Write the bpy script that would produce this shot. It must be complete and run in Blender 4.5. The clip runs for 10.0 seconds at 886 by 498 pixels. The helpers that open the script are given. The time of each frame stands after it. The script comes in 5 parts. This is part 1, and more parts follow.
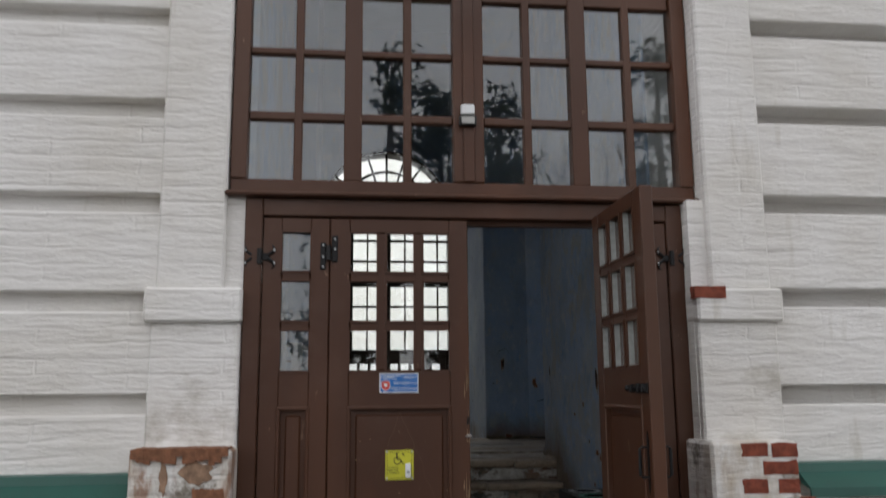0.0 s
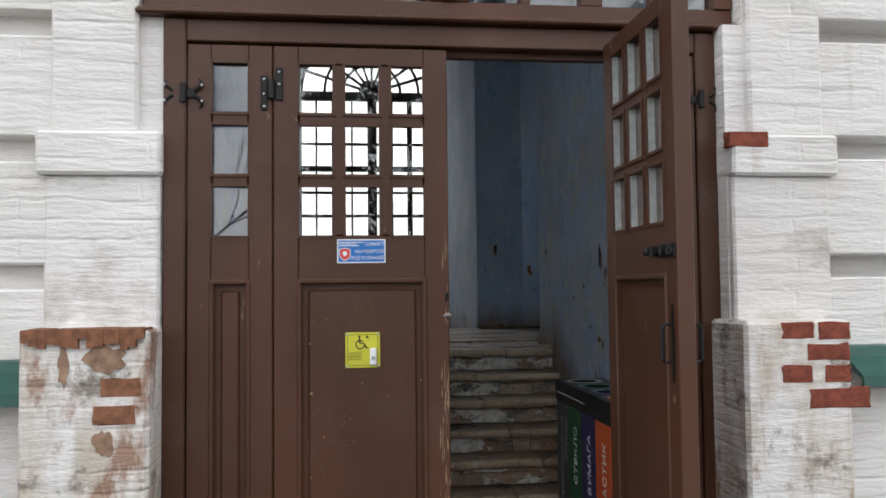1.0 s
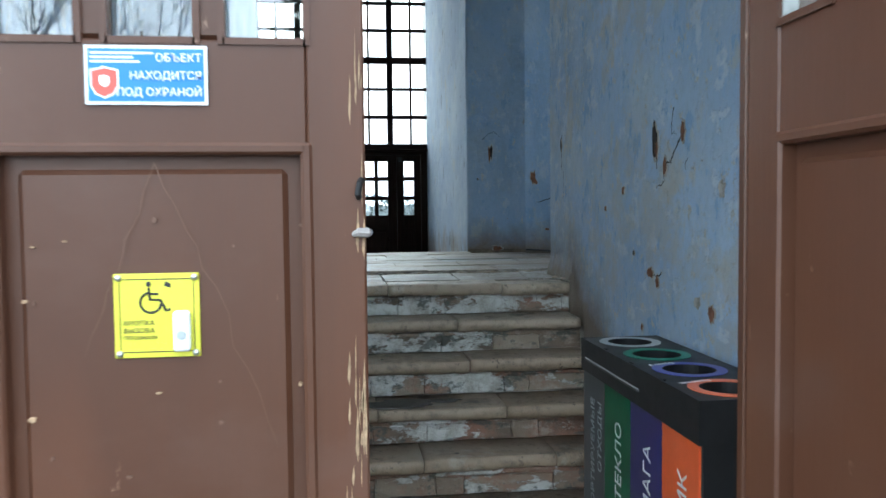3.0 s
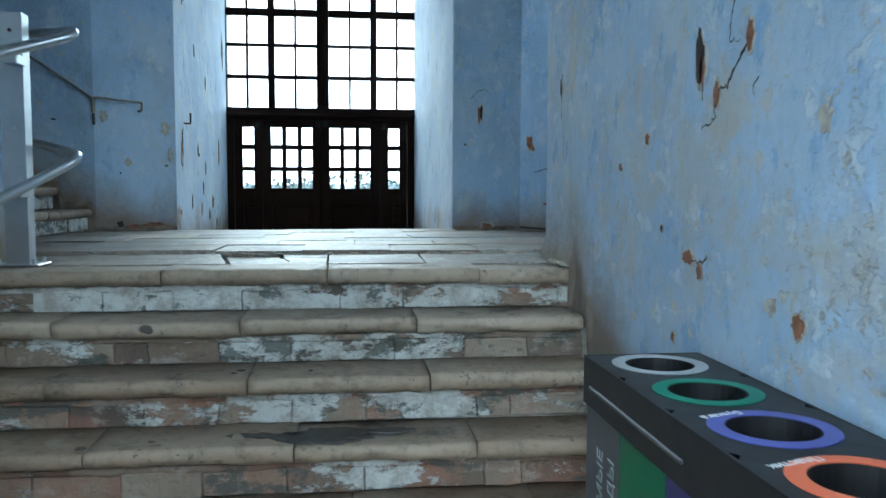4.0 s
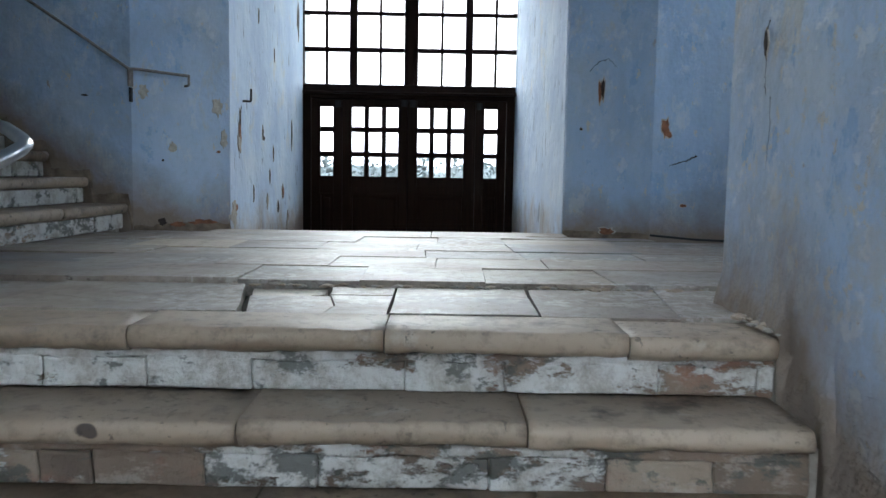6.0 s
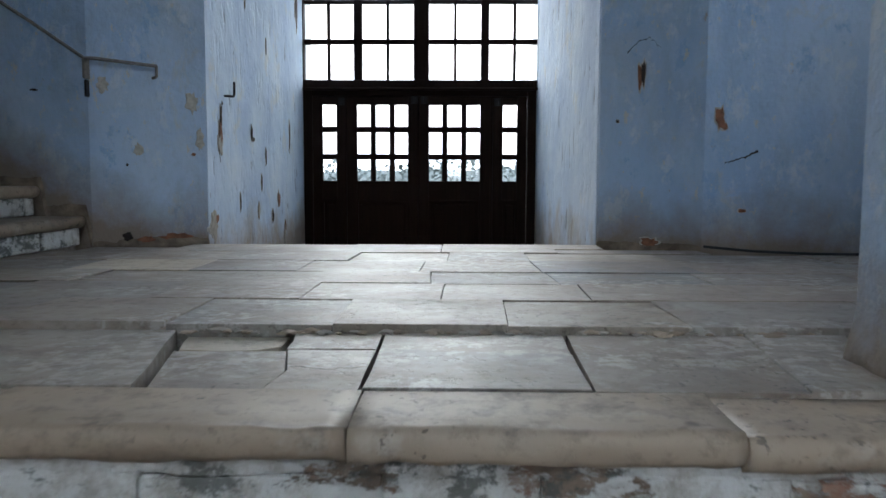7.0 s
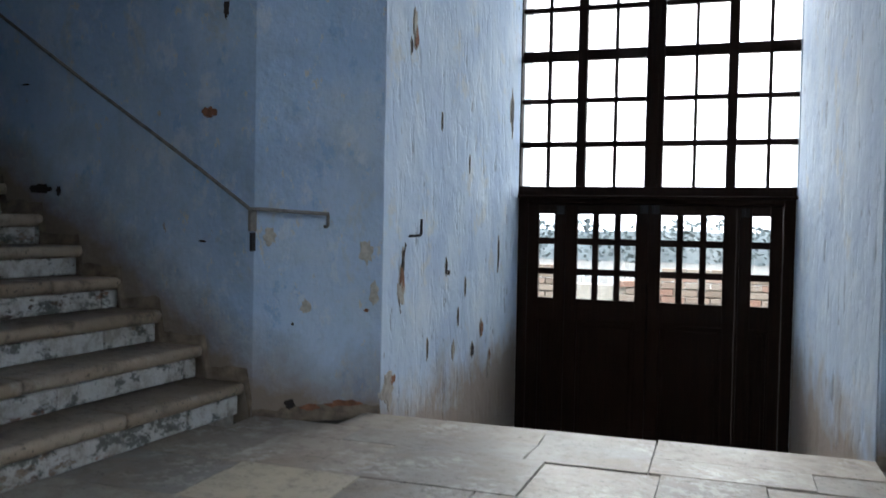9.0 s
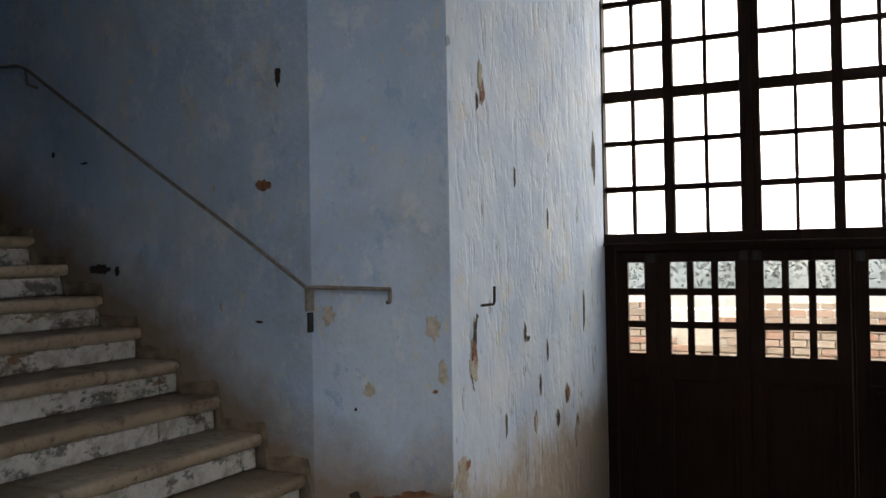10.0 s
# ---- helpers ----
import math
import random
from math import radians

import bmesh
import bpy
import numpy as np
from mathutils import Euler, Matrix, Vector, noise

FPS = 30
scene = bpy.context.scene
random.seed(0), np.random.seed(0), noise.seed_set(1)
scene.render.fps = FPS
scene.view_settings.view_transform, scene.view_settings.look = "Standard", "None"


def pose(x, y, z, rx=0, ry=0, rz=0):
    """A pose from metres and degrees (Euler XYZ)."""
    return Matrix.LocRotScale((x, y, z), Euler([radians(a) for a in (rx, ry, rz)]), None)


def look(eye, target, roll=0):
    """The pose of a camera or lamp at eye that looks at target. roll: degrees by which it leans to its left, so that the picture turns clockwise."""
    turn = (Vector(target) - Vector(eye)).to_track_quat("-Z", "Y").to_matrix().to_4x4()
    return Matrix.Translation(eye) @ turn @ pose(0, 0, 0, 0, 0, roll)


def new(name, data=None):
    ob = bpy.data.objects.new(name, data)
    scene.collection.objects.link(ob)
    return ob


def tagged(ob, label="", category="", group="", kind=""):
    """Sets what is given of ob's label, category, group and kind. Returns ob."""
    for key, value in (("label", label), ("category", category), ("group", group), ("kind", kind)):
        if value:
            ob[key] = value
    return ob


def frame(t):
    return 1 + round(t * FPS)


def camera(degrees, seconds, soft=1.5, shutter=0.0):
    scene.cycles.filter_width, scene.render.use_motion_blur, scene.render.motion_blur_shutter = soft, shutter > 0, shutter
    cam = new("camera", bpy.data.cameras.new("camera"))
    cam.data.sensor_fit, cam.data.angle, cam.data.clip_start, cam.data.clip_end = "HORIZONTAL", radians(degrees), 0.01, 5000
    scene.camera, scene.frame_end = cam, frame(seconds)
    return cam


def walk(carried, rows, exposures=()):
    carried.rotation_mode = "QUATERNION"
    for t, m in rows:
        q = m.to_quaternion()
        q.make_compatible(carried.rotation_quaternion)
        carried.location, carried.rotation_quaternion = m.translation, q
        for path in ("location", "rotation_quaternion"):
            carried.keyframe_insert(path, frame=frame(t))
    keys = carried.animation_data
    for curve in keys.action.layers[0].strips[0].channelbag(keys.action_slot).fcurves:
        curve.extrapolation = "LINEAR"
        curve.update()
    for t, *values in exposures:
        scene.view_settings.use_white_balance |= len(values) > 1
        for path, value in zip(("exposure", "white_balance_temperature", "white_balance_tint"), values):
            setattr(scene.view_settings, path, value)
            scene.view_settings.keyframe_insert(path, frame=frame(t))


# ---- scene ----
cam = camera(57.1, 10.0, shutter=0.3)
PATH = [
    (0, (-0.081, 0.389, 1.88), (0.147, 2.346, 2.222), -0.5),
    (0.5, (0.023, 0.743, 1.797), (0.261, 2.723, 1.951), -0.6),
    (1, (0.107, 1.2, 1.767), (0.345, 3.183, 1.862), -0.6),
    (1.5, (0.17, 1.661, 1.746), (0.411, 3.645, 1.82), -0.6),
    (2, (0.275, 2.108, 1.728), (0.511, 4.094, 1.724), -0.7),
    (2.5, (0.371, 2.615, 1.717), (0.612, 4.6, 1.684), -0.6),
    (2.7, (0.428, 2.811, 1.713), (0.664, 4.798, 1.643), -0.8),
    (3.8, (0.695, 3.91, 1.621), (0.951, 5.89, 1.496), 0.4),
    (4, (0.788, 4.125, 1.611), (1.022, 6.106, 1.464), 0.2),
    (4.5, (0.831, 4.5, 1.604), (1.045, 6.48, 1.423), 0.5),
    (5, (0.828, 4.737, 1.622), (1.003, 6.72, 1.431), 1.1),
    (5.5, (0.864, 5.062, 1.639), (0.861, 7.052, 1.44), 0.8),
    (5.7, (0.844, 5.176, 1.679), (0.858, 7.167, 1.485), 1.1),
    (6.8, (0.851, 5.941, 1.696), (0.821, 7.932, 1.504), 0.3),
    (7, (0.88, 6.119, 1.68), (0.839, 8.11, 1.496), 0.2),
    (7.5, (0.922, 6.484, 1.829), (0.645, 8.455, 1.638), -0.6),
    (8, (0.89, 6.711, 1.953), (0.37, 8.635, 1.782), 1.0),
    (8.5, (0.913, 6.831, 2.047), (0.352, 8.746, 1.913), 1.7),
    (9, (0.993, 6.994, 2.196), (0.362, 8.891, 2.137), 1.1),
    (9.5, (0.966, 7.158, 2.256), (0.206, 9.007, 2.274), -0.5),
    (10, (0.966, 7.341, 2.365), (0.126, 9.156, 2.388), -1.0),
]
EXPOSURES = [(0, 1.05, 6750, 12), (0.3, 1.25, 6700, 12), (0.5, 1.42, 6650, 12), (1, 1.75, 6600, 11), (1.5, 1.95, 6450, 10), (2.5, 2.78, 6050, 6), (3.8, 3.84, 5150, -8), (4.5, 4.0, 5550, 2), (5.5, 4.0, 5800, 6),
             (7, 3.55, 5900, 8), (8.5, 3.72, 5950, 9), (9, 3.7, 6000, 9), (9.5, 3.88, 7000, 12), (10, 3.82, 7500, 14)]
walk(cam, [(t, look(eye, target, roll)) for t, eye, target, roll in PATH], EXPOSURES)

# ---- daylight: overcast ----
world = bpy.data.worlds.new("sky")
scene.world = world
world.use_nodes = True
wt = world.node_tree
sky = wt.nodes.new("ShaderNodeTexSky")
sky.sky_type, sky.sun_disc = "NISHITA", False
sky.sun_elevation, sky.sun_rotation = radians(38), radians(-12)
sky.air_density, sky.dust_density, sky.ozone_density = 1.0, 6.0, 1.0
haze = wt.nodes.new("ShaderNodeMix")
haze.data_type = "RGBA"
haze.inputs[0].default_value = 0.84
haze.inputs[7].default_value = (6.3, 6.45, 6.7, 1)
wt.links.new(sky.outputs[0], haze.inputs[6])
wt.links.new(haze.outputs[2], wt.nodes["Background"].inputs[0])
wt.nodes["Background"].inputs[1].default_value = 0.1
sun = new("sun", bpy.data.lights.new("sun", "SUN"))
sun.data.energy, sun.data.angle, sun.data.color = 0.35, radians(60), (1.0, 0.98, 0.95)
sun.matrix_world = look((-4, 30, 24), (0, 0, 0))

# ---- materials ----
CX = 0.54          # middle of both doorways
FLOOR, LAND = 0.35, 1.297
RISE, RUN, EDGE = 0.159, 0.232, 7.302


class Mat:
    """A node material under construction."""

    def __init__(self, name, rough=0.8, metal=0.0):
        self.m = bpy.data.materials.new(name)
        self.m.use_nodes = True
        self.t = self.m.node_tree
        self.b = self.t.nodes["Principled BSDF"]
        self.b.inputs["Roughness"].default_value = rough
        self.b.inputs["Metallic"].default_value = metal
        self.pos = self.t.nodes.new("ShaderNodeNewGeometry").outputs["Position"]

    def put(self, a, b):
        self.t.links.new(a, b)

    def space(self, sx=1, sy=1, sz=1):
        n = self.t.nodes.new("ShaderNodeMapping")
        n.inputs["Scale"].default_value = (sx, sy, sz)
        self.put(self.pos, n.inputs["Vector"])
        return n.outputs[0]

    def noise(self, scale, detail=4, rough=0.55, at=None, dist=0.0):
        n = self.t.nodes.new("ShaderNodeTexNoise")
        n.inputs["Scale"].default_value = scale
        n.inputs["Detail"].default_value = detail
        n.inputs["Roughness"].default_value = rough
        n.inputs["Distortion"].default_value = dist
        self.put(at or self.pos, n.inputs["Vector"])
        return n.outputs["Fac"]

    def ramp(self, fac, *stops):
        n = self.t.nodes.new("ShaderNodeValToRGB")
        e = n.color_ramp.elements
        while len(e) < len(stops):
            e.new(0.5)
        for el, (p, c) in zip(e, stops):
            el.position = p
            el.color = (*c, 1) if isinstance(c, tuple) else (c, c, c, 1)
        self.put(fac, n.inputs[0])
        return n.outputs[0]

    def mix(self, fac, a, b):
        n = self.t.nodes.new("ShaderNodeMix")
        n.data_type = "RGBA"
        for v, s in ((fac, 0), (a, 6), (b, 7)):
            if isinstance(v, tuple):
                n.inputs[s].default_value = (*v, 1)
            elif isinstance(v, (int, float)):
                n.inputs[s].default_value = v
            else:
                self.put(v, n.inputs[s])
        return n.outputs[2]

    def math(self, op, a, b=0.0):
        n = self.t.nodes.new("ShaderNodeMath")
        n.operation = op
        for v, s in ((a, 0), (b, 1)):
            if isinstance(v, (int, float)):
                n.inputs[s].default_value = v
            else:
                self.put(v, n.inputs[s])
        return n.outputs[0]

    def axis(self, i):
        n = self.t.nodes.new("ShaderNodeSeparateXYZ")
        self.put(self.pos, n.inputs[0])
        return n.outputs[i]

    def random(self):
        return self.t.nodes.new("ShaderNodeObjectInfo").outputs["Random"]

    def colour(self, c):
        if isinstance(c, tuple):
            self.b.inputs["Base Color"].default_value = (*c, 1)
        else:
            self.put(c, self.b.inputs["Base Color"])
        return self

    def rough(self, r):
        self.put(r, self.b.inputs["Roughness"])
        return self

    def bump(self, h, strength=0.4, distance=0.01):
        n = self.t.nodes.new("ShaderNodeBump")
        n.inputs["Strength"].default_value = strength
        n.inputs["Distance"].default_value = distance
        self.put(h, n.inputs["Height"])
        self.put(n.outputs[0], self.b.inputs["Normal"])
        return self


def whitewash(name, dirt):
    """Thick white limewash over brick courses, with dirt showing through."""
    m = Mat(name, 0.9)
    big = m.noise(1.3, 5)
    col = m.ramp(big, (0.3, (0.68, 0.655, 0.61)), (0.5, (0.75, 0.735, 0.71)), (0.7, (0.80, 0.79, 0.775)))
    run = m.noise(1.0, 5, 0.6, m.space(7, 7, 1.2))
    col = m.mix(m.ramp(run, (0.62 - 0.12 * dirt, 0.0), (0.85 - 0.1 * dirt, 0.75)), col, (0.42, 0.38, 0.30))
    speck = m.noise(9, 6, 0.65, m.space(1, 1, 3))
    col = m.mix(m.ramp(speck, (0.66, 0.0), (0.75, 0.5)), col, (0.38, 0.35, 0.30))
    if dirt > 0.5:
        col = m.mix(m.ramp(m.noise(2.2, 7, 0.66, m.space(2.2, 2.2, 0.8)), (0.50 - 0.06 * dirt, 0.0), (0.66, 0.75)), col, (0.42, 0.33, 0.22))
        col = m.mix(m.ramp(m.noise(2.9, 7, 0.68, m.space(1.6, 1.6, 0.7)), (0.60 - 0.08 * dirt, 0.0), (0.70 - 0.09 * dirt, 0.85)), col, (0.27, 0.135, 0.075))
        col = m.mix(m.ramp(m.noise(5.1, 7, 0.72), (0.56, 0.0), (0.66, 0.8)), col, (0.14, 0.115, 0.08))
    elif dirt > 0.2:
        col = m.mix(m.ramp(m.noise(2.6, 7, 0.7, m.space(0.8, 0.8, 1.6)), (0.52, 0.0), (0.66, 0.6)), col, (0.34, 0.31, 0.25))
    h1 = m.noise(3.0, 5, 0.6, m.space(1.2, 1.2, 6))
    h2 = m.noise(28, 4, 0.6, m.space(1, 1, 2.2))
    warp = m.t.nodes.new("ShaderNodeCombineXYZ")
    m.put(m.math("ADD", m.math("ADD", m.axis(0), m.axis(1)), m.math("MULTIPLY", m.noise(3.1, 3), 0.10)), warp.inputs[0])
    m.put(m.math("ADD", m.axis(2), m.math("MULTIPLY", m.noise(2.3, 5, 0.6), 0.07)), warp.inputs[1])
    bond = m.t.nodes.new("ShaderNodeTexBrick")
    for key, value in (("Scale", 1.0), ("Mortar Size", 0.012), ("Mortar Smooth", 1.0), ("Brick Width", 0.85), ("Row Height", 0.077)):
        bond.inputs[key].default_value = value
    m.put(warp.outputs[0], bond.inputs["Vector"])
    gaps = m.math("MULTIPLY", bond.outputs["Fac"], m.math("MULTIPLY", m.ramp(m.noise(1.9, 6, 0.65), (0.42, 0.0), (0.68, 1.0)), -0.2))
    h = m.math("ADD", m.math("MULTIPLY", h1, 0.8), m.math("ADD", m.math("MULTIPLY", h2, 0.18), gaps))
    return m.colour(col).bump(h, 0.85, 0.026).m


def blue_plaster(name, worn=0.0, relief=0.5, foot=None, stair=False):
    """Old blue limewash, patched, scratched and flaking; foot: height of the floor along which damp has left its ragged mark."""
    m = Mat(name, 0.85)
    tall = 1.15 if stair else 0.65
    col = m.ramp(m.noise(1.1, 5), (0.32, (0.31, 0.43, 0.61)), (0.5, (0.37, 0.49, 0.66)), (0.68, (0.44, 0.55, 0.69)))
    wash = m.noise(1.0, 6, 0.65, m.space(3.5, 3.5, 1.3))
    col = m.mix(m.ramp(wash, (0.48, 0.0), (0.75, 0.6)), col, (0.53, 0.60, 0.66))
    cloud = m.noise(1.3, 7, 0.68, None, 0.6)
    col = m.mix(m.ramp(cloud, (0.50 - worn, 0.0), (0.72, 0.35 + worn * 5)), col, (0.51, 0.51, 0.46))
    ochre = m.noise(3.1, 8, 0.72, m.space(1.2, 1.2, 0.9), 0.5)
    col = m.mix(m.ramp(ochre, (0.59 - worn, 0.0), (0.67 - worn, 0.45 + worn * 4.5)), col, (0.50, 0.47, 0.39))
    soot = m.noise(1.9, 7, 0.7, m.space(1.1, 1.1, 0.7), 0.4)
    col = m.mix(m.ramp(soot, (0.54, 0.0), (0.75, 0.45)), col, (0.24, 0.26, 0.29))
    pale = m.noise(6.5, 8, 0.74, m.space(1.0, 1.0, tall))
    col = m.mix(m.ramp(pale, (0.56 - worn * 0.3, 0.0), (0.62 - worn * 0.3, 0.45 + worn * 2.5)), col, (0.61, 0.65, 0.66))
    blotch = m.noise(6.0, 7, 0.7, m.space(1.2, 1.2, 0.8))
    col = m.mix(m.ramp(blotch, (0.60 - worn * 0.6, 0.0), (0.66 - worn * 0.6, 0.6 + worn * 4)), col, (0.23, 0.37, 0.58))
    fine = m.noise(30, 6, 0.75, m.space(1.2, 1.2, 0.7))
    col = m.mix(m.ramp(fine, (0.50, 0.0), (0.72, 0.25 + worn * 5)), col, (0.30, 0.36, 0.42))
    flakes = m.noise(13, 8, 0.75, m.space(1.2, 1.2, tall))
    col = m.mix(m.ramp(flakes, (0.615 - worn * 0.5, 0.0), (0.635 - worn * 0.5, 0.8)), col, (0.55, 0.51, 0.43))
    scars = m.noise(9, 6, 0.7, m.space(1.5, 1.5, tall))
    col = m.mix(m.ramp(scars, (0.70 - worn * 0.3, 0.0), (0.72 - worn * 0.3, 0.75)), col, (0.33, 0.25, 0.18))
    if stair:
        bared = m.math("ADD", m.math("MULTIPLY", m.noise(1.5, 4, 0.5), 0.55), m.math("MULTIPLY", m.noise(7.0, 8, 0.72), 0.45))
        col = m.mix(m.ramp(bared, (0.54, 0.0), (0.60, 0.5)), col, (0.45, 0.42, 0.36))
        col = m.mix(m.ramp(m.noise(4.2, 8, 0.75, m.space(1, 1, 2.4)), (0.62, 0.0), (0.66, 0.55)), col, (0.62, 0.66, 0.67))
    rust = m.noise(5.5, 5, 0.7, m.space(1, 1, 0.6))
    col = m.mix(m.ramp(rust, (0.72, 0.0), (0.745, 0.8)), col, (0.34, 0.17, 0.08))
    if foot is not None:
        level = m.axis(2)
        if stair:
            climb = m.math("MINIMUM", m.math("MULTIPLY", m.math("SUBTRACT", m.axis(1), EDGE), RISE / RUN), 0.0)
            level = m.math("SUBTRACT", level, m.math("MAXIMUM", climb, FLOOR - LAND))
        else:
            level = m.math("SUBTRACT", level, m.math("MAXIMUM", m.math("MULTIPLY", m.math("SUBTRACT", -0.76, m.axis(0)), 0.64), 0.0))
        edge = m.math("ADD", level, m.math("MULTIPLY", m.noise(3.4, 7, 0.7), -0.45))
        damp = m.ramp(m.math("SUBTRACT", edge, foot - 0.17), (0.0, 0.93), (0.11, 0.6), (0.32, 0.0))
        col = m.mix(damp, col, (0.22, 0.165, 0.11))
    h = m.math("ADD", m.math("MULTIPLY", m.noise(5, 6, 0.6), 1.0), m.math("MULTIPLY", m.noise(38, 4, 0.65, m.space(1, 1, 0.8)), 0.2))
    h = m.math("ADD", h, m.math("MULTIPLY", m.ramp(pale, (0.55, 0.0), (0.58, 1.0)), 0.07))
    h = m.math("SUBTRACT", h, m.math("MULTIPLY", m.ramp(flakes, (0.6, 0.0), (0.63, 1.0)), 0.12))
    return m.colour(col).bump(h, min(1.0, relief * 1.25), 0.028).m


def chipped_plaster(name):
    """Rough, trowelled reveal with upright dents, its blue paled as if window-lit."""
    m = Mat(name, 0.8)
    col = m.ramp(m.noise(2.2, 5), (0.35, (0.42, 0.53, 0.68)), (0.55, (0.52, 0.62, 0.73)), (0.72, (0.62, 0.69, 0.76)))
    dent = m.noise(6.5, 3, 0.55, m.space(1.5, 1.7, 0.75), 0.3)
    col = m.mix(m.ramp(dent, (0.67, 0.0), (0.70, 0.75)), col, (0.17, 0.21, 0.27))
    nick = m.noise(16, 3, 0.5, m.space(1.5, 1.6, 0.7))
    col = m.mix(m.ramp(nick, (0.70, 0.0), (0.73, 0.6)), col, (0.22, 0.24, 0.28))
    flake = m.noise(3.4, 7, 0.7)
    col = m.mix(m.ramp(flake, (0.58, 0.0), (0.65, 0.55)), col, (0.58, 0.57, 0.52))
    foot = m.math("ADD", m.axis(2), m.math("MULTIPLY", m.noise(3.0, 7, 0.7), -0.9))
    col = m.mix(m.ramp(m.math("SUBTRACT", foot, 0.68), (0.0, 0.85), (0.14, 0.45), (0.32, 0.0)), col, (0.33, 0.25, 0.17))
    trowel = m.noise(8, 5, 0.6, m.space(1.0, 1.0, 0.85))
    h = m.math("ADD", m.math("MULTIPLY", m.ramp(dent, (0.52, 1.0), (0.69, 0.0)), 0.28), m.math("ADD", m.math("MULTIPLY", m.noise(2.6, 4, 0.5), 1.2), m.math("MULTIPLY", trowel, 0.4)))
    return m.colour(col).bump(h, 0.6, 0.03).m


def stone(name, tones, rough, wear, pit=0.5, gloss_var=0.2, slab=False):
    """Worn limestone; each piece a little different."""
    m = Mat(name, rough)
    lo, mid, hi = tones
    mixv = m.math("ADD", m.math("MULTIPLY", m.random(), 0.45), m.math("MULTIPLY", m.noise(1.7, 5), 0.6))
    col = m.ramp(mixv, (0.2, lo), (0.5, mid), (0.85, hi))
    col = m.mix(m.ramp(m.noise(4.5, 7, 0.7), (0.57, 0.0), (0.70, wear)), col, (0.085, 0.07, 0.055))
    col = m.mix(m.ramp(m.noise(2.7, 6, 0.66), (0.60, 0.0), (0.68, 0.45)), col, (0.58, 0.55, 0.48))
    if slab:
        m.b.inputs["Specular IOR Level"].default_value = 0.42
        own = m.random()
        col = m.mix(m.ramp(own, (0.62, 0.0), (0.66, 0.5)), col, (0.16, 0.165, 0.165))
        col = m.mix(m.ramp(own, (0.90, 0.0), (0.93, 0.4)), col, (0.40, 0.35, 0.27))
        mud = m.noise(2.3, 8, 0.72, None, 0.5)
        col = m.mix(m.ramp(mud, (0.44, 0.0), (0.66, 0.75)), col, (0.21, 0.155, 0.105))
        crust = m.ramp(m.noise(22, 5, 0.7), (0.50, 0.0), (0.56, 1.0))
        crusted = m.math("MULTIPLY", m.ramp(m.noise(1.6, 5, 0.6), (0.50, 0.0), (0.58, 1.0)), crust)
        col = m.mix(m.math("MULTIPLY", crusted, 0.55), col, (0.52, 0.49, 0.44))
    pits = m.ramp(m.noise(40, 4, 0.65), (0.60, 0.0), (0.65, 1.0))
    where = m.ramp(m.noise(2.1, 6, 0.65), (0.40, 0.0), (0.56, 1.0))
    col = m.mix(m.math("MULTIPLY", m.math("MULTIPLY", pits, where), 0.75), col, (0.06, 0.05, 0.04))
    grit = m.noise(16, 7, 0.75)
    col = m.mix(m.ramp(grit, (0.50, 0.0), (0.70, 0.75)), col, (0.14, 0.115, 0.09))
    holes = m.noise(7.0, 2, 0.4)
    col = m.mix(m.ramp(holes, (0.765, 0.0), (0.785, 0.9)), col, (0.04, 0.03, 0.025))
    m.colour(col)
    m.rough(m.math("ADD", rough - gloss_var / 2, m.math("MULTIPLY", m.noise(3.3, 6, 0.65), gloss_var * 2)))
    h = m.math("ADD", m.math("MULTIPLY", m.noise(3.0, 5, 0.6), 0.8), m.math("MULTIPLY", m.ramp(m.noise(34, 4, 0.6), (0.58, 1.0), (0.7, 0.0)), 0.2 * pit))
    return m.bump(h, 0.4, 0.012).m


def peeling(name, lime_at=0.515, grime=0.52):
    """Bricks of the risers under flaking whitewash and grime."""
    m = Mat(name, 0.85)
    base = m.ramp(m.math("ADD", m.math("MULTIPLY", m.random(), 0.6), m.math("MULTIPLY", m.noise(6, 5), 0.4)),
                  (0.15, (0.11, 0.085, 0.065)), (0.45, (0.24, 0.18, 0.13)), (0.65, (0.32, 0.26, 0.195)), (0.85, (0.28, 0.13, 0.08)))
    base = m.mix(m.ramp(m.noise(2.6, 7, 0.7), (0.50, 0.0), (0.60, 0.65)), base, (0.33, 0.155, 0.10))
    base = m.mix(m.ramp(m.noise(7.5, 8, 0.75, m.space(1, 1, 1.8)), (0.54, 0.0), (0.62, 0.6)), base, (0.42, 0.37, 0.31))
    patchy = m.math("ADD", m.math("MULTIPLY", m.noise(4.2, 9, 0.72, m.space(1, 1, 2.2)), 0.62), m.math("MULTIPLY", m.noise(1.25, 3, 0.5, m.space(1, 1, 1.3), 0.6), 0.38))
    lime = m.ramp(patchy, (lime_at, 0.0), (lime_at + 0.022, 1.0))
    col = m.mix(lime, base, m.ramp(m.noise(11, 7, 0.75), (0.38, (0.40, 0.37, 0.32)), (0.52, (0.62, 0.61, 0.57)), (0.7, (0.68, 0.68, 0.65))))
    mould = m.ramp(m.noise(5.2, 8, 0.74, m.space(1, 1, 1.6)), (grime, 0.0), (grime + 0.05, 0.85))
    col = m.mix(mould, col, (0.10, 0.105, 0.09))
    h = m.math("ADD", m.math("MULTIPLY", lime, 0.25), m.noise(15, 6, 0.7))
    return m.colour(col).bump(h, 0.8, 0.02).m


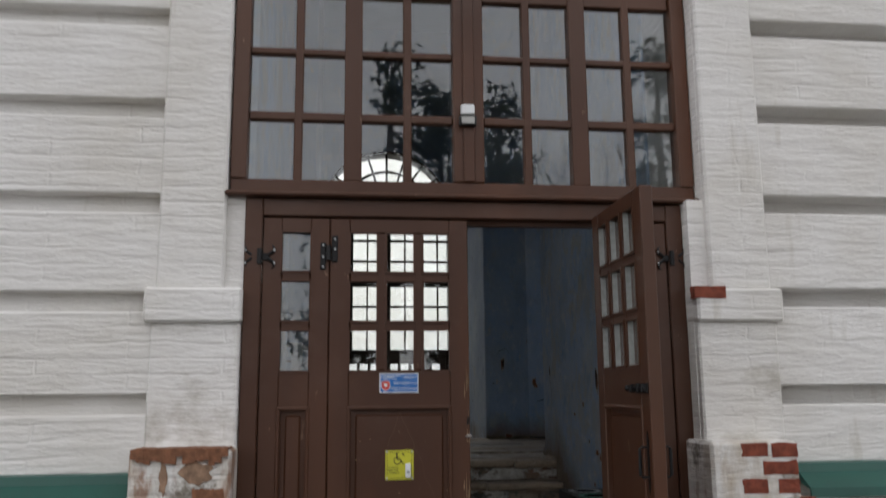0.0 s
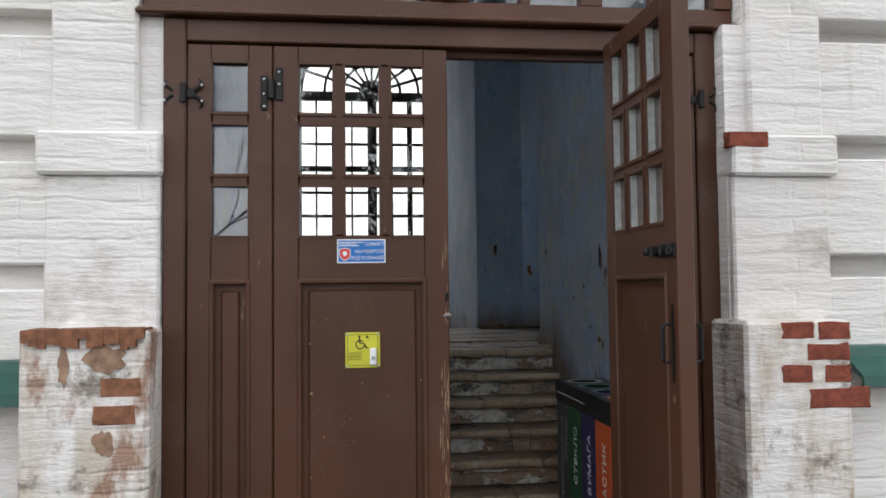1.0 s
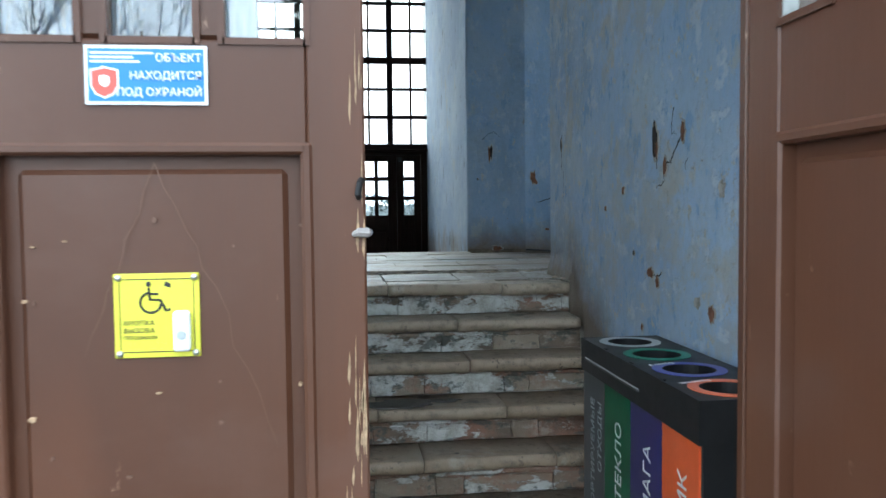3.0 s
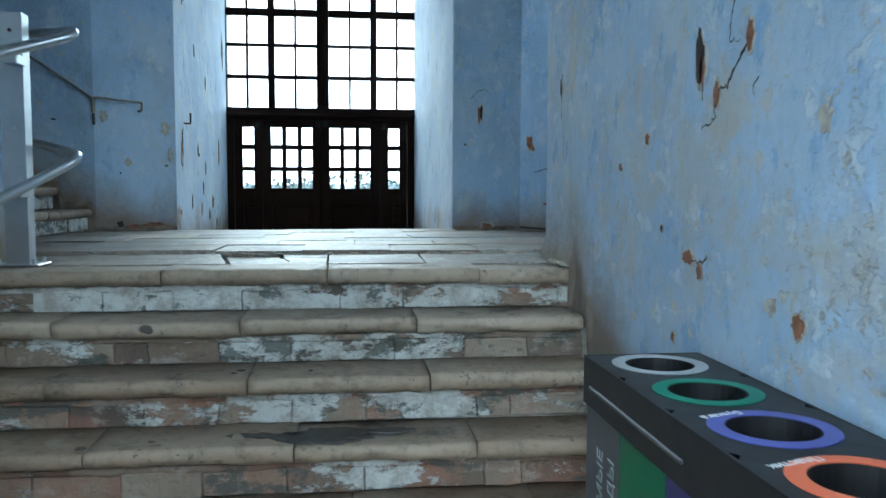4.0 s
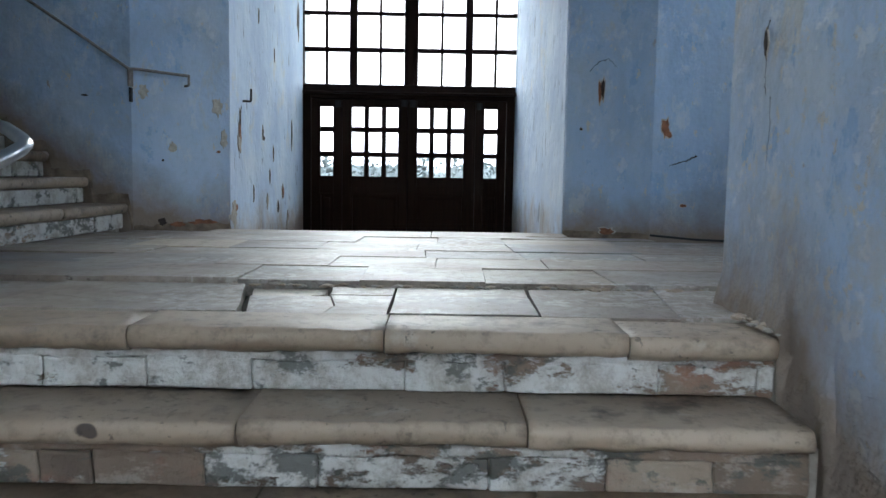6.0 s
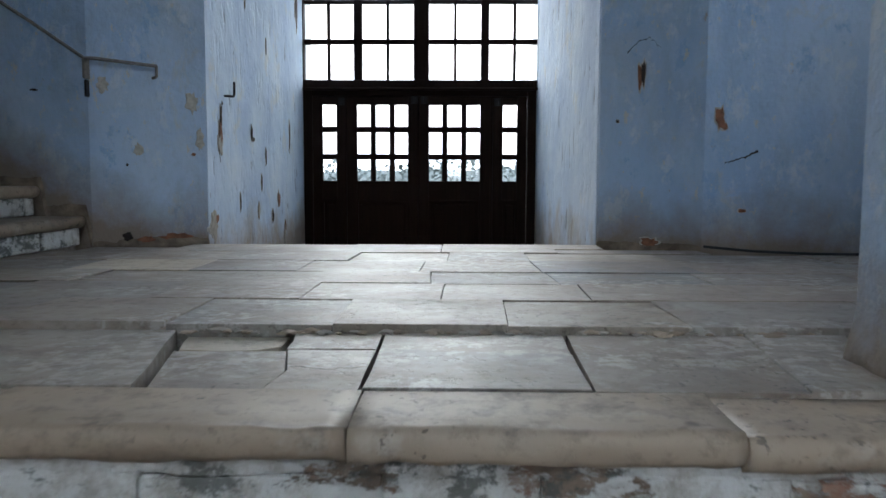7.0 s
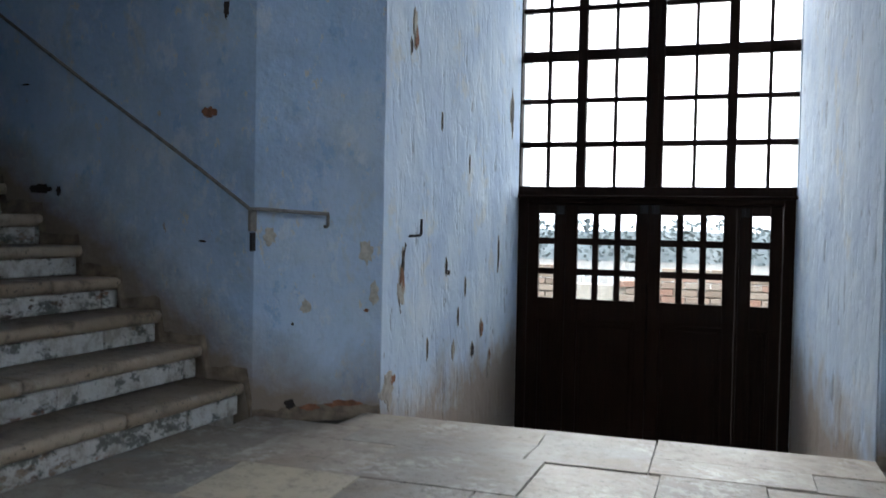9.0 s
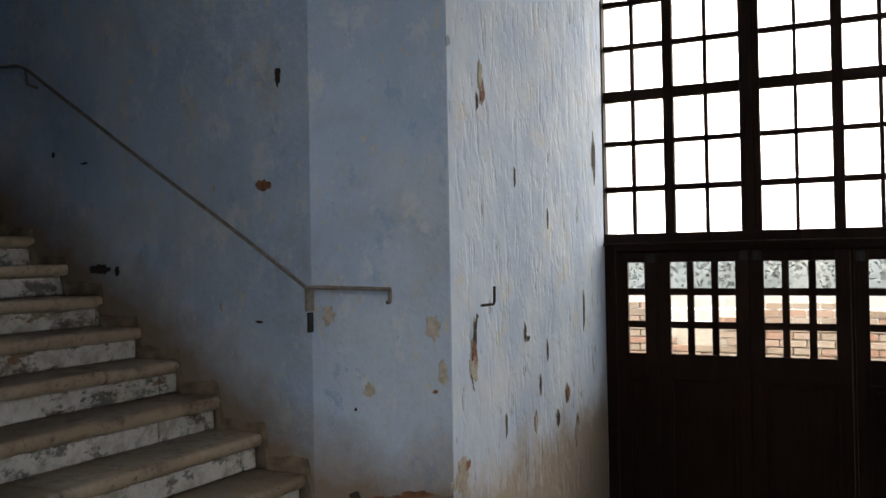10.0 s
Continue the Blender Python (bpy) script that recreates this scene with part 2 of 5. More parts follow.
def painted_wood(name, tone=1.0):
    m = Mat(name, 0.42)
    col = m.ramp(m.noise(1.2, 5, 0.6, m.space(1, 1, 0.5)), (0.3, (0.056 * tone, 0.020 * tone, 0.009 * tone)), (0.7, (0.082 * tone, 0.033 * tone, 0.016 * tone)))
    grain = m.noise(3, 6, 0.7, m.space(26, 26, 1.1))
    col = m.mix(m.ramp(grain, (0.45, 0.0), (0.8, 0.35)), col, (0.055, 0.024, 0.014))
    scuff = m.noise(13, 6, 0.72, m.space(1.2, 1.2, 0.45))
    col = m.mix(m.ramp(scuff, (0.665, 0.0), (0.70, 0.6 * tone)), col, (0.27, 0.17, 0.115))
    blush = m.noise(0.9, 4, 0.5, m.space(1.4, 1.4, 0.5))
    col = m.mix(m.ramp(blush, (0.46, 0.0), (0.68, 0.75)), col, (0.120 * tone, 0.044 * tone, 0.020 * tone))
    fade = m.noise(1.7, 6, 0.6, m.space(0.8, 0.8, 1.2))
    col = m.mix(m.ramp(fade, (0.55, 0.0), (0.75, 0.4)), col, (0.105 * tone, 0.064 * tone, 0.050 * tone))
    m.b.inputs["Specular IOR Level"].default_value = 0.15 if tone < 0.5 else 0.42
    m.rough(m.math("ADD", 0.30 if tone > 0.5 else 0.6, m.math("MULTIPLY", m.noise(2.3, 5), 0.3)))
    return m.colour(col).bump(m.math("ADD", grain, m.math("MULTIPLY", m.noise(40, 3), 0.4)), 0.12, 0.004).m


def plain(name, c, rough=0.5, metal=0.0, var=0.12, scale=12):
    m = Mat(name, rough, metal)
    dark = tuple(v * (1 - var) for v in c)
    m.colour(m.ramp(m.noise(scale, 5, 0.6), (0.35, dark), (0.65, c)))
    m.rough(m.math("ADD", rough - 0.08, m.math("MULTIPLY", m.noise(scale * 0.6, 5), 0.16)))
    return m.bump(m.noise(scale * 6, 3), 0.08, 0.003).m


def pane_glass():
    m = bpy.data.materials.new("window_glass")
    m.use_nodes = True
    t = m.node_tree
    t.nodes.remove(t.nodes["Principled BSDF"])
    clear, gloss = t.nodes.new("ShaderNodeBsdfTransparent"), t.nodes.new("ShaderNodeBsdfGlossy")
    clear.inputs[0].default_value = (0.93, 0.95, 0.95, 1)
    gloss.inputs["Roughness"].default_value = 0.01
    facing, mix = t.nodes.new("ShaderNodeLayerWeight"), t.nodes.new("ShaderNodeMixShader")
    facing.inputs["Blend"].default_value = 0.5
    power, gloss_fac = t.nodes.new("ShaderNodeMath"), t.nodes.new("ShaderNodeMath")
    power.operation, power.inputs[1].default_value = "POWER", 4.0
    gloss_fac.operation, gloss_fac.inputs[1].default_value, gloss_fac.inputs[2].default_value = "MULTIPLY_ADD", 0.85, 0.095
    t.links.new(facing.outputs["Facing"], power.inputs[0])
    t.links.new(power.outputs[0], gloss_fac.inputs[0])
    t.links.new(gloss_fac.outputs[0], mix.inputs[0])
    t.links.new(clear.outputs[0], mix.inputs[1])
    t.links.new(gloss.outputs[0], mix.inputs[2])
    t.links.new(mix.outputs[0], t.nodes["Material Output"].inputs[0])
    return m


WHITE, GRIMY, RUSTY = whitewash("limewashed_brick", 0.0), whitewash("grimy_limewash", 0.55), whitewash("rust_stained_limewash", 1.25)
STREAKY = whitewash("streaked_limewash", 0.35)
BLUE, SCUFFED, REVEAL = blue_plaster("blue_limewash", 0.01, 0.5, LAND - 0.06), blue_plaster("scuffed_blue_limewash", 0.045, 0.72, LAND - 0.02, True), chipped_plaster("chipped_blue_plaster")
TREAD = stone("tread_stone", ((0.255, 0.195, 0.132), (0.36, 0.282, 0.20), (0.46, 0.375, 0.28)), 0.5, 0.9)
GRIMY_TREAD = stone("grimy_tread_stone", ((0.235, 0.172, 0.115), (0.335, 0.25, 0.17), (0.43, 0.34, 0.245)), 0.5, 0.9)
SLAB = stone("slab_stone", ((0.24, 0.205, 0.165), (0.33, 0.285, 0.235), (0.43, 0.38, 0.31)), 0.37, 0.6, 1.6, 0.26, True)
SLATE = stone("dark_slab_stone", ((0.12, 0.125, 0.125), (0.17, 0.175, 0.175), (0.24, 0.24, 0.23)), 0.36, 0.5, 0.8, 0.20, True)
BEIGE = stone("sandy_slab_stone", ((0.33, 0.28, 0.20), (0.43, 0.37, 0.27), (0.50, 0.44, 0.34)), 0.42, 0.4, 1.0, 0.20)
CRUST = stone("crusted_slab_stone", ((0.22, 0.185, 0.14), (0.33, 0.29, 0.235), (0.46, 0.42, 0.36)), 0.40, 0.8, 2.6, 0.30, True)
# Entrance paint darkened: the rear door's backlit silhouette is put into the colour.
BACKLIT_WOOD = painted_wood("silhouetted_brown_paint", 0.15)
LIMED = peeling("limewashed_riser", 0.44, 0.53)
LIMED_STEP, BARE_RISER = peeling("flaking_white_riser", 0.445, 0.545), peeling("bare_brick_riser", 0.60, 0.56)
RISER, WOOD, GLASS = peeling("peeling_riser", 0.54, 0.525), painted_wood("brown_gloss_paint"), pane_glass()
IRON = plain("black_iron", (0.02, 0.02, 0.021), 0.5, 0.6)
STEEL = plain("galvanised_steel", (0.55, 0.57, 0.58), 0.32, 0.9)
GREEN = plain("green_sheet_metal", (0.010, 0.085, 0.065), 0.4, 0.0, 0.2, 3)
BRICK = plain("bare_red_brick", (0.27, 0.068, 0.038), 0.9, 0.0, 0.5, 20)
MORTAR = plain("mortar", (0.42, 0.38, 0.32), 0.95, 0.0, 0.3, 30)
EARTH = plain("packed_earth", (0.085, 0.078, 0.066), 0.95, 0.0, 0.4, 2)
CEIL = plain("ceiling_limewash", (0.45, 0.55, 0.68), 0.9, 0.0, 0.15, 2)
DARK = plain("dark_hollow", (0.035, 0.025, 0.02), 0.95)

# ---- mesh helpers ----


def mesh_of(name, bm, material):
    me = bpy.data.meshes.new(name)
    bm.normal_update()
    bm.to_mesh(me)
    bm.free()
    me.materials.append(material)
    return me


def smooth(ob):
    for p in ob.data.polygons:
        p.use_smooth = True
    return ob


def part(name, bm, material, parent=None, label=""):
    """Links a bmesh as one mesh object under a thing or a part."""
    ob = new(name, mesh_of(name, bm, material) if isinstance(bm, bmesh.types.BMesh) else bm)
    if parent:
        ob.parent = parent
    if label:
        ob["label"] = label
    return ob


def thing(name, m, label, category, group="", kind=""):
    ob = new(name)
    ob.matrix_basis = m
    ob.empty_display_size = 0.1
    return tagged(ob, label, category, group, kind)


def box(bm, x0, x1, y0, y1, z0, z1, bevel=0.0):
    """Adds a box, its edges rounded off by bevel."""
    made = bmesh.ops.create_cube(bm, size=1.0, matrix=Matrix.Translation(((x0 + x1) / 2, (y0 + y1) / 2, (z0 + z1) / 2)) @ Matrix.Diagonal((x1 - x0, y1 - y0, z1 - z0, 1)))
    if bevel:
        edges = list({e for v in made["verts"] for e in v.link_edges})
        bmesh.ops.bevel(bm, geom=edges, offset=bevel, segments=1, affect="EDGES")
    return bm


def block(*args, bevel=0.0):
    return box(bmesh.new(), *args, bevel=bevel)


def prism(outline, axis, a, b, bm=None):
    """An outline drawn out along an axis from a to b. axis 'x': outline is (y, z); 'y': (x, z); 'z': (x, y)."""
    bm = bm or bmesh.new()
    put = {"x": lambda p, d: (d, p[0], p[1]), "y": lambda p, d: (p[0], d, p[1]), "z": lambda p, d: (p[0], p[1], d)}[axis]
    lo, hi = [bm.verts.new(put(p, a)) for p in outline], [bm.verts.new(put(p, b)) for p in outline]
    n = len(outline)
    faces = [bm.faces.new(lo), bm.faces.new(hi)]
    for i in range(n):
        faces.append(bm.faces.new((lo[i], lo[(i + 1) % n], hi[(i + 1) % n], hi[i])))
    bmesh.ops.recalc_face_normals(bm, faces=faces)
    return bm


def tube(points, radius, sides=8, bm=None, closed=False):
    """A round bar along a line of points."""
    bm = bm or bmesh.new()
    pts = [Vector(p) for p in points]
    rings, side = [], None
    for i, p in enumerate(pts):
        way = (pts[min(i + 1, len(pts) - 1)] - pts[max(i - 1, 0)]).normalized()
        if side is None:
            side = way.orthogonal().normalized()
        side = (side - way * side.dot(way)).normalized()
        up = way.cross(side)
        r = radius[i] if isinstance(radius, (list, tuple)) else radius
        rings.append([bm.verts.new(p + (side * math.cos(a) + up * math.sin(a)) * r) for a in (k * math.tau / sides for k in range(sides))])
    for a, b in zip(rings, rings[1:]):
        for k in range(sides):
            bm.faces.new((a[k], a[(k + 1) % sides], b[(k + 1) % sides], b[k]))
    bm.faces.new(rings[0][::-1])
    bm.faces.new(rings[-1])
    return bm


def arc(cx, cz, r, a0, a1, n):
    return [(cx + r * math.cos(a0 + (a1 - a0) * i / n), cz + r * math.sin(a0 + (a1 - a0) * i / n)) for i in range(n + 1)]


def arch_wall(x0, x1, y0, y1, z0, z1, left, right, spring):
    """A wall with a round-headed doorway through it."""
    bm = bmesh.new()
    cx, r = (left + right) / 2, (right - left) / 2
    prism([(x0, z0), (left, z0), (left, spring), (x0, spring)], "y", y0, y1, bm)
    prism([(right, z0), (x1, z0), (x1, spring), (right, spring)], "y", y0, y1, bm)
    curve = arc(cx, spring, r, math.pi, 0, 24)
    prism([(x0, spring)] + curve[:13] + [(cx, z1), (x0, z1)], "y", y0, y1, bm)
    prism(curve[12:] + [(x1, spring), (x1, z1), (cx, z1)], "y", y0, y1, bm)
    return bm


# ---- ground and building shell ----
g = bmesh.new()
rows_y = [(-400, 0.3), (4.62, 0.3), (4.9, -0.3), (60, -0.3), (500, -6.0)]
prev = None
for y, z in rows_y:
    cur = [g.verts.new((x, y, z)) for x in (-500, -10, 10, 500)]
    if prev:
        for i in range(3):
            g.faces.new((prev[i], prev[i + 1], cur[i + 1], cur[i]))
    prev = cur
tagged(part("ground", g, EARTH), "bare packed earth and gravel round the building", "ground", kind="structure")

NEAR_SPRING, FAR_SPRING = 5.2, 4.79
tagged(part("wall_south", arch_wall(-9, 10, 4.56, 5.0, -0.3, 9.0, -0.66, 1.72, NEAR_SPRING), WHITE), "limewashed brick outer wall round the entrance", "wall", kind="structure")
tagged(part("wall_north", arch_wall(-9, 10, 13.62, 14.1, -0.3, 9.0, -0.563, 1.573, FAR_SPRING), WHITE), "limewashed brick outer wall round the rear doorway", "wall", kind="structure")


def passage_side(name, tip, corner, outer, back, material, label):
    """One side of a doorway passage: a thick pier whose corner (tip to corner) is cut aslant towards the stair hall. back: x and y of its foot at the doorway."""
    outline = [back, tip, corner, (outer, corner[1]), (outer, back[1])]
    return tagged(part(name, prism(outline, "z", -0.3, 8.0), material), label, "wall", kind="structure")


passage_side("wall_passage_east", (1.70, 7.80), (2.14, 8.15), 4.5, (1.70, 5.0), SCUFFED, "scuffed blue limewashed passage wall with cracks")
passage_side("wall_passage_west", (-0.62, 7.70), (-1.06, 8.05), -9, (-0.62, 5.0), SCUFFED, "scuffed blue limewashed passage wall")
passage_side("wall_rear_east", (1.633, 10.575), (2.104, 10.257), 4.5, (1.583, 13.62), BLUE, "blue limewashed wall with slanted corner")
passage_side("wall_rear_west", (-0.518, 10.61), (-1.013, 10.27), -9, (-0.56, 13.62), BLUE, "blue limewashed wall with slanted corner")
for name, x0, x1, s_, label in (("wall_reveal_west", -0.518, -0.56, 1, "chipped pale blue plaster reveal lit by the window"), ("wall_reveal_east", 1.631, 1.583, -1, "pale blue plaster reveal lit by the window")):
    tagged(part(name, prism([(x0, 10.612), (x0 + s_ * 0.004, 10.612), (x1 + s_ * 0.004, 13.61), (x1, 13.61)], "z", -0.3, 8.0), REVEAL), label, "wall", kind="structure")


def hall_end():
    """End wall of the stair hall, with an unseen opening added to light the stairs."""
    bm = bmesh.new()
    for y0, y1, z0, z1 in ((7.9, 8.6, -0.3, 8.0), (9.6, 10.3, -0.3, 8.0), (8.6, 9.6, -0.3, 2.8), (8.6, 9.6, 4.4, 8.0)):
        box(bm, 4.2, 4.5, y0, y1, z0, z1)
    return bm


tagged(part("wall_hall_east", hall_end(), BLUE), "blue limewashed end wall of the stair hall with an opening added for light", "wall", kind="structure")
tagged(part("wall_hall_west", block(-6.4, -6.1, 7.9, 10.3, -0.3, 8.0), BLUE), "blue limewashed end wall of the stairs", "wall", kind="structure")
tagged(part("ceiling", block(-9, 4.6, 4.6, 14.0, 8.0, 8.3), CEIL), "pale blue limewashed ceiling of the stair hall", "ceiling", kind="structure")
tagged(part("wall_north_lining", arch_wall(-0.7, 1.8, 13.60, 13.62, -0.3, 8.0, -0.563, 1.573, FAR_SPRING), BLUE), "blue limewashed wall round the rear window", "wall", kind="structure")
tagged(part("floor_passage", block(-0.8, 1.9, 4.6, 6.3, 0.1, FLOOR), TREAD), "worn stone floor inside the entrance", "floor", kind="structure")
tagged(part("floor_rear", block(-0.7, 1.8, 10.5, 13.7, -0.29, -0.04), TREAD), "worn stone floor inside the rear door", "floor", kind="structure")
tagged(part("floor_base", block(-1.3, 4.3, 7.45, 10.60, 0.9, LAND - 0.04), EARTH), "dirty mortar bed under the landing slabs", "floor", kind="structure")

# ---- doors and fanlights ----
ROWS_UP = [(0, 0.322), (0.367, 0.683), (0.719, 1.026), (1.109, 1.429), (1.466, 1.772), (1.81, 2.12)]
NEAR_COLS = ((0.082, 0.302), (0.346, 0.563), (0.656, 0.871), (0.914, 1.146))
REAR_COLS = ((0.070, 0.294), (0.321, 0.540), (0.616, 0.833), (0.861, 1.070))


def window_unit(name, y, base, label, cx, cols, paint):
    """The tall round-headed window over a door: frame, glazing bars, fan and panes. base: foot of the lowest panes; cols: its panes from the middle outwards."""
    root = thing(name, pose(cx, y, base), label, "window", kind="structure")
    top = ROWS_UP[-1][1] + 0.13
    mid, inner = cols[0][0], cols[-1][1]
    outer = inner + 0.079
    fr = bmesh.new()
    box(fr, -outer - 0.02, outer + 0.02, -0.075, 0.05, -0.095, -0.07, 0.008)
    box(fr, -outer, outer, -0.03, 0.06, -0.07, 0.0, 0.004)
    for s in (-1, 1):
        a, b = sorted((s * outer, s * inner))
        box(fr, a, b, -0.04, 0.06, 0.0, top, 0.004)
    part("window_frame", fr, paint, root)
    part("mullion", block(-mid, mid, -0.035, 0.06, 0.0, top, bevel=0.006), paint, root)
    part("mullion_bead", block(-0.03, 0.03, -0.05, -0.034, 0.0, top, bevel=0.006), paint, root)
    for s in (-1, 1):
        for i, ((_, p), (q, _)) in enumerate(zip(cols, cols[1:])):
            a, b = sorted((s * p, s * q))
            if i == 1:
                part("stile", block(a, b, -0.025, 0.055, 0.0, top, bevel=0.005), paint, root)
            else:
                part("glazing_bar", block(a, b, -0.015, 0.045, 0.0, top, bevel=0.006), paint, root)
    for (_, a), (b, _) in zip(ROWS_UP, ROWS_UP[1:]):
        for s in (-1, 1):
            x0, x1 = sorted((s * (mid + 0.001), s * (inner - 0.001)))
            part("glazing_bar", block(x0, x1, -0.013, 0.043, a, b, bevel=0.006), paint, root)
    part("transom_bar", block(-outer, outer, -0.045, 0.06, ROWS_UP[-1][1], top, bevel=0.006), paint, root)
    for p, q in cols:
        for s in (-1, 1):
            a, b = sorted((s * p, s * q))
            for z0, z1 in ROWS_UP:
                ob = part("pane", block(a - 0.005, b + 0.005, 0.012, 0.016, z0 - 0.005, z1 + 0.005), GLASS, root)
                ob.visible_shadow = False
    rim = inner - 0.02
    part("arch_frame", prism(arc(0, top, outer, math.pi, 0, 32) + arc(0, top, rim, 0, math.pi, 32), "y", -0.04, 0.06), paint, root)
    part("fan_hub", prism(arc(0, top, 0.2, math.pi, 0, 16), "y", -0.03, 0.05), paint, root)
    for r in (0.44, 0.72):
        part("fan_ring", prism(arc(0, top, r + 0.018, math.pi, 0, 32) + arc(0, top, r - 0.018, 0, math.pi, 32), "y", -0.012, 0.04), paint, root)
    for i in range(1, 10):
        ob = part("fan_bar", block(0.18, rim + 0.01, -0.01, 0.042, -0.018, 0.018), paint, root)
        ob.matrix_basis = pose(0, 0, top, 0, -18 * i, 0)
    fan = part("fan_pane", prism(arc(0, top, rim + 0.01, math.pi, 0, 32), "y", 0.012, 0.016), GLASS, root)
    fan.visible_shadow = False
    return root


def leaf(name, w, panes, panel, m, z_bottom, label, kind="structure", paint=WOOD):
    """A door leaf: stiles, rails, glazing bars, nine panes over one panel. Its foot is at its origin."""
    root = thing(name, m, label, "door", kind=kind)
    h = 2.40
    zs = [(1.628, 1.832), (1.875, 2.08), (2.125, 2.33)]
    t = 0.058
    x0, x1 = panes[0][0], panes[-1][1]
    part("stile", block(0.002, x0, 0, t, 0, h, bevel=0.004), paint, root)
    part("stile", block(x1, w - 0.002, 0, t, 0, h, bevel=0.004), paint, root)
    for a, b in ((0.0, 0.24), (1.45, 1.628), (2.33, h)):
        part("rail", block(x0 + 0.0005, x1 - 0.0005, 0.001, t - 0.001, a, b, bevel=0.003), paint, root)
    for (_, a), (b, _) in zip(zs, zs[1:]):
        part("glazing_bar", block(x0, x1, 0.004, t - 0.004, a, b, bevel=0.008), paint, root)
    for (_, a), (b, _) in zip(panes, panes[1:]):
        part("glazing_bar", block(a, b, 0.003, t - 0.003, 1.628, 2.33, bevel=0.008), paint, root)
    pn = bmesh.new()
    box(pn, x0, x1, 0.024, t - 0.024, 0.24, 1.45)
    box(pn, x0 + 0.035, x1 - 0.035, 0.013, t - 0.013, 0.275, 1.415, 0.009)
    part("panel", pn, paint, root)
    bead = bmesh.new()
    for a, b, c, d in ((x0 - 0.008, x0 + 0.012, 0.232, 1.458), (x1 - 0.012, x1 + 0.008, 0.232, 1.458), (x0, x1, 0.232, 0.252), (x0, x1, 1.438, 1.458)):
        box(bead, a, b, -0.005, t + 0.005, c, d, 0.005)
    for p0, p1 in panes:
        for q0, q1 in zs:
            for a, b, c, d in ((p0 - 0.008, p0 + 0.004, q0 - 0.008, q1 + 0.008), (p1 - 0.004, p1 + 0.008, q0 - 0.008, q1 + 0.008),
                               (p0, p1, q0 - 0.008, q0 + 0.004), (p0, p1, q1 - 0.004, q1 + 0.008)):
                box(bead, a, b, -0.003, 0.02, c, d)
    part("moulding", bead, paint, root)
    for p0, p1 in panes:
        for q0, q1 in zs:
            ob = part("pane", block(p0 - 0.003, p1 + 0.003, 0.027, 0.031, q0 - 0.003, q1 + 0.003), GLASS, root)
            ob.visible_shadow = False
    return root


LEAF_PANES = [(0.101, 0.241), (0.286, 0.429), (0.473, 0.609)]
SIDE_PANES = [(0.095, 0.241)]


def door_set(y, foot, numbers, tone, opened, fit=Matrix(), paint=WOOD):
    """Frame, two fixed side leaves and two door leaves."""
    fr = thing("door_frame", fit @ pose(0, y, foot), "brown painted wooden door frame " + tone, "door frame", kind="structure")
    for a, b in ((-0.605, -0.518), (1.598, 1.685)):
        part("post", block(a, b, -0.012, 0.10, 0, 2.50, bevel=0.006), paint, fr)
    part("head", block(-0.518, 1.598, -0.006, 0.10, 2.41, 2.50, bevel=0.005), paint, fr)
    part("threshold", block(-0.518, 1.598, 0.0, 0.10, -0.06, -0.005), paint, fr)
    for x in (-0.18, 1.26) if opened else (-0.18, 0.53, 1.26):
        part("stop", block(x - 0.02, x + 0.02, 0.059, 0.085, 0, 2.41, bevel=0.003), paint, fr)
    part("stop", block(-0.518, 1.598, 0.059, 0.0995, 2.385, 2.42), paint, fr)
    leaf("side_panel", 0.336, SIDE_PANES, None, fit @ pose(-0.516, y, foot), foot, "fixed brown side panel with three panes " + tone, paint=paint)
    leaf("side_panel", 0.336, [(0.095, 0.241)], None, fit @ pose(1.260, y, foot), foot, "fixed brown side panel with three panes " + tone, paint=paint)
    a = leaf(numbers[0], 0.708, LEAF_PANES, None, fit @ pose(-0.180, y, foot), foot, "closed brown glazed door leaf " + tone, paint=paint)
    if opened:
        b = leaf(numbers[1], 0.708, LEAF_PANES, None, pose(1.160, 3.69, foot, 0, 0, 90) @ Matrix.Diagonal((1, -1, 1, 1)), foot, "open brown glazed door leaf with iron bolt")
    else:
        b = leaf(numbers[1], 0.708, [(0.099, 0.235), (0.279, 0.422), (0.467, 0.607)], None, fit @ pose(0.532, y, foot), foot, "closed brown glazed door leaf " + tone, paint=paint)
    return a, b


window_unit("window_1", 4.52, 2.95, "tall brown many-paned arched window over the entrance", CX, NEAR_COLS, WOOD)
window_unit("window_2", 13.66, 2.53, "tall many-paned arched window over the rear door, coloured as a backlit silhouette", 0.522, REAR_COLS, BACKLIT_WOOD)
door_a, door_b = door_set(4.5, FLOOR, ("door_1", "door_2"), "of the entrance", True)
door_set(13.66, FLOOR - 0.37, ("door_3", "door_4"), "of the rear entrance", False, pose(0.505, 0, 0) @ Matrix.Diagonal((0.933, 1, 1, 1)) @ pose(-CX, 0, 0), BACKLIT_WOOD)

PUTTY = plain("pale_putty", (0.27, 0.28, 0.27), 0.6, 0.0, 0.3, 40)
for p0, p1 in LEAF_PANES:
    for q0, q1 in ((1.628, 1.832), (1.875, 2.08), (2.125, 2.33)):
        part("putty", block(p1 - 0.0085, p1 - 0.0042, 0.002, 0.0265, q0 + 0.004, q1 - 0.004), PUTTY, door_b, "pale putty strip beside the pane")

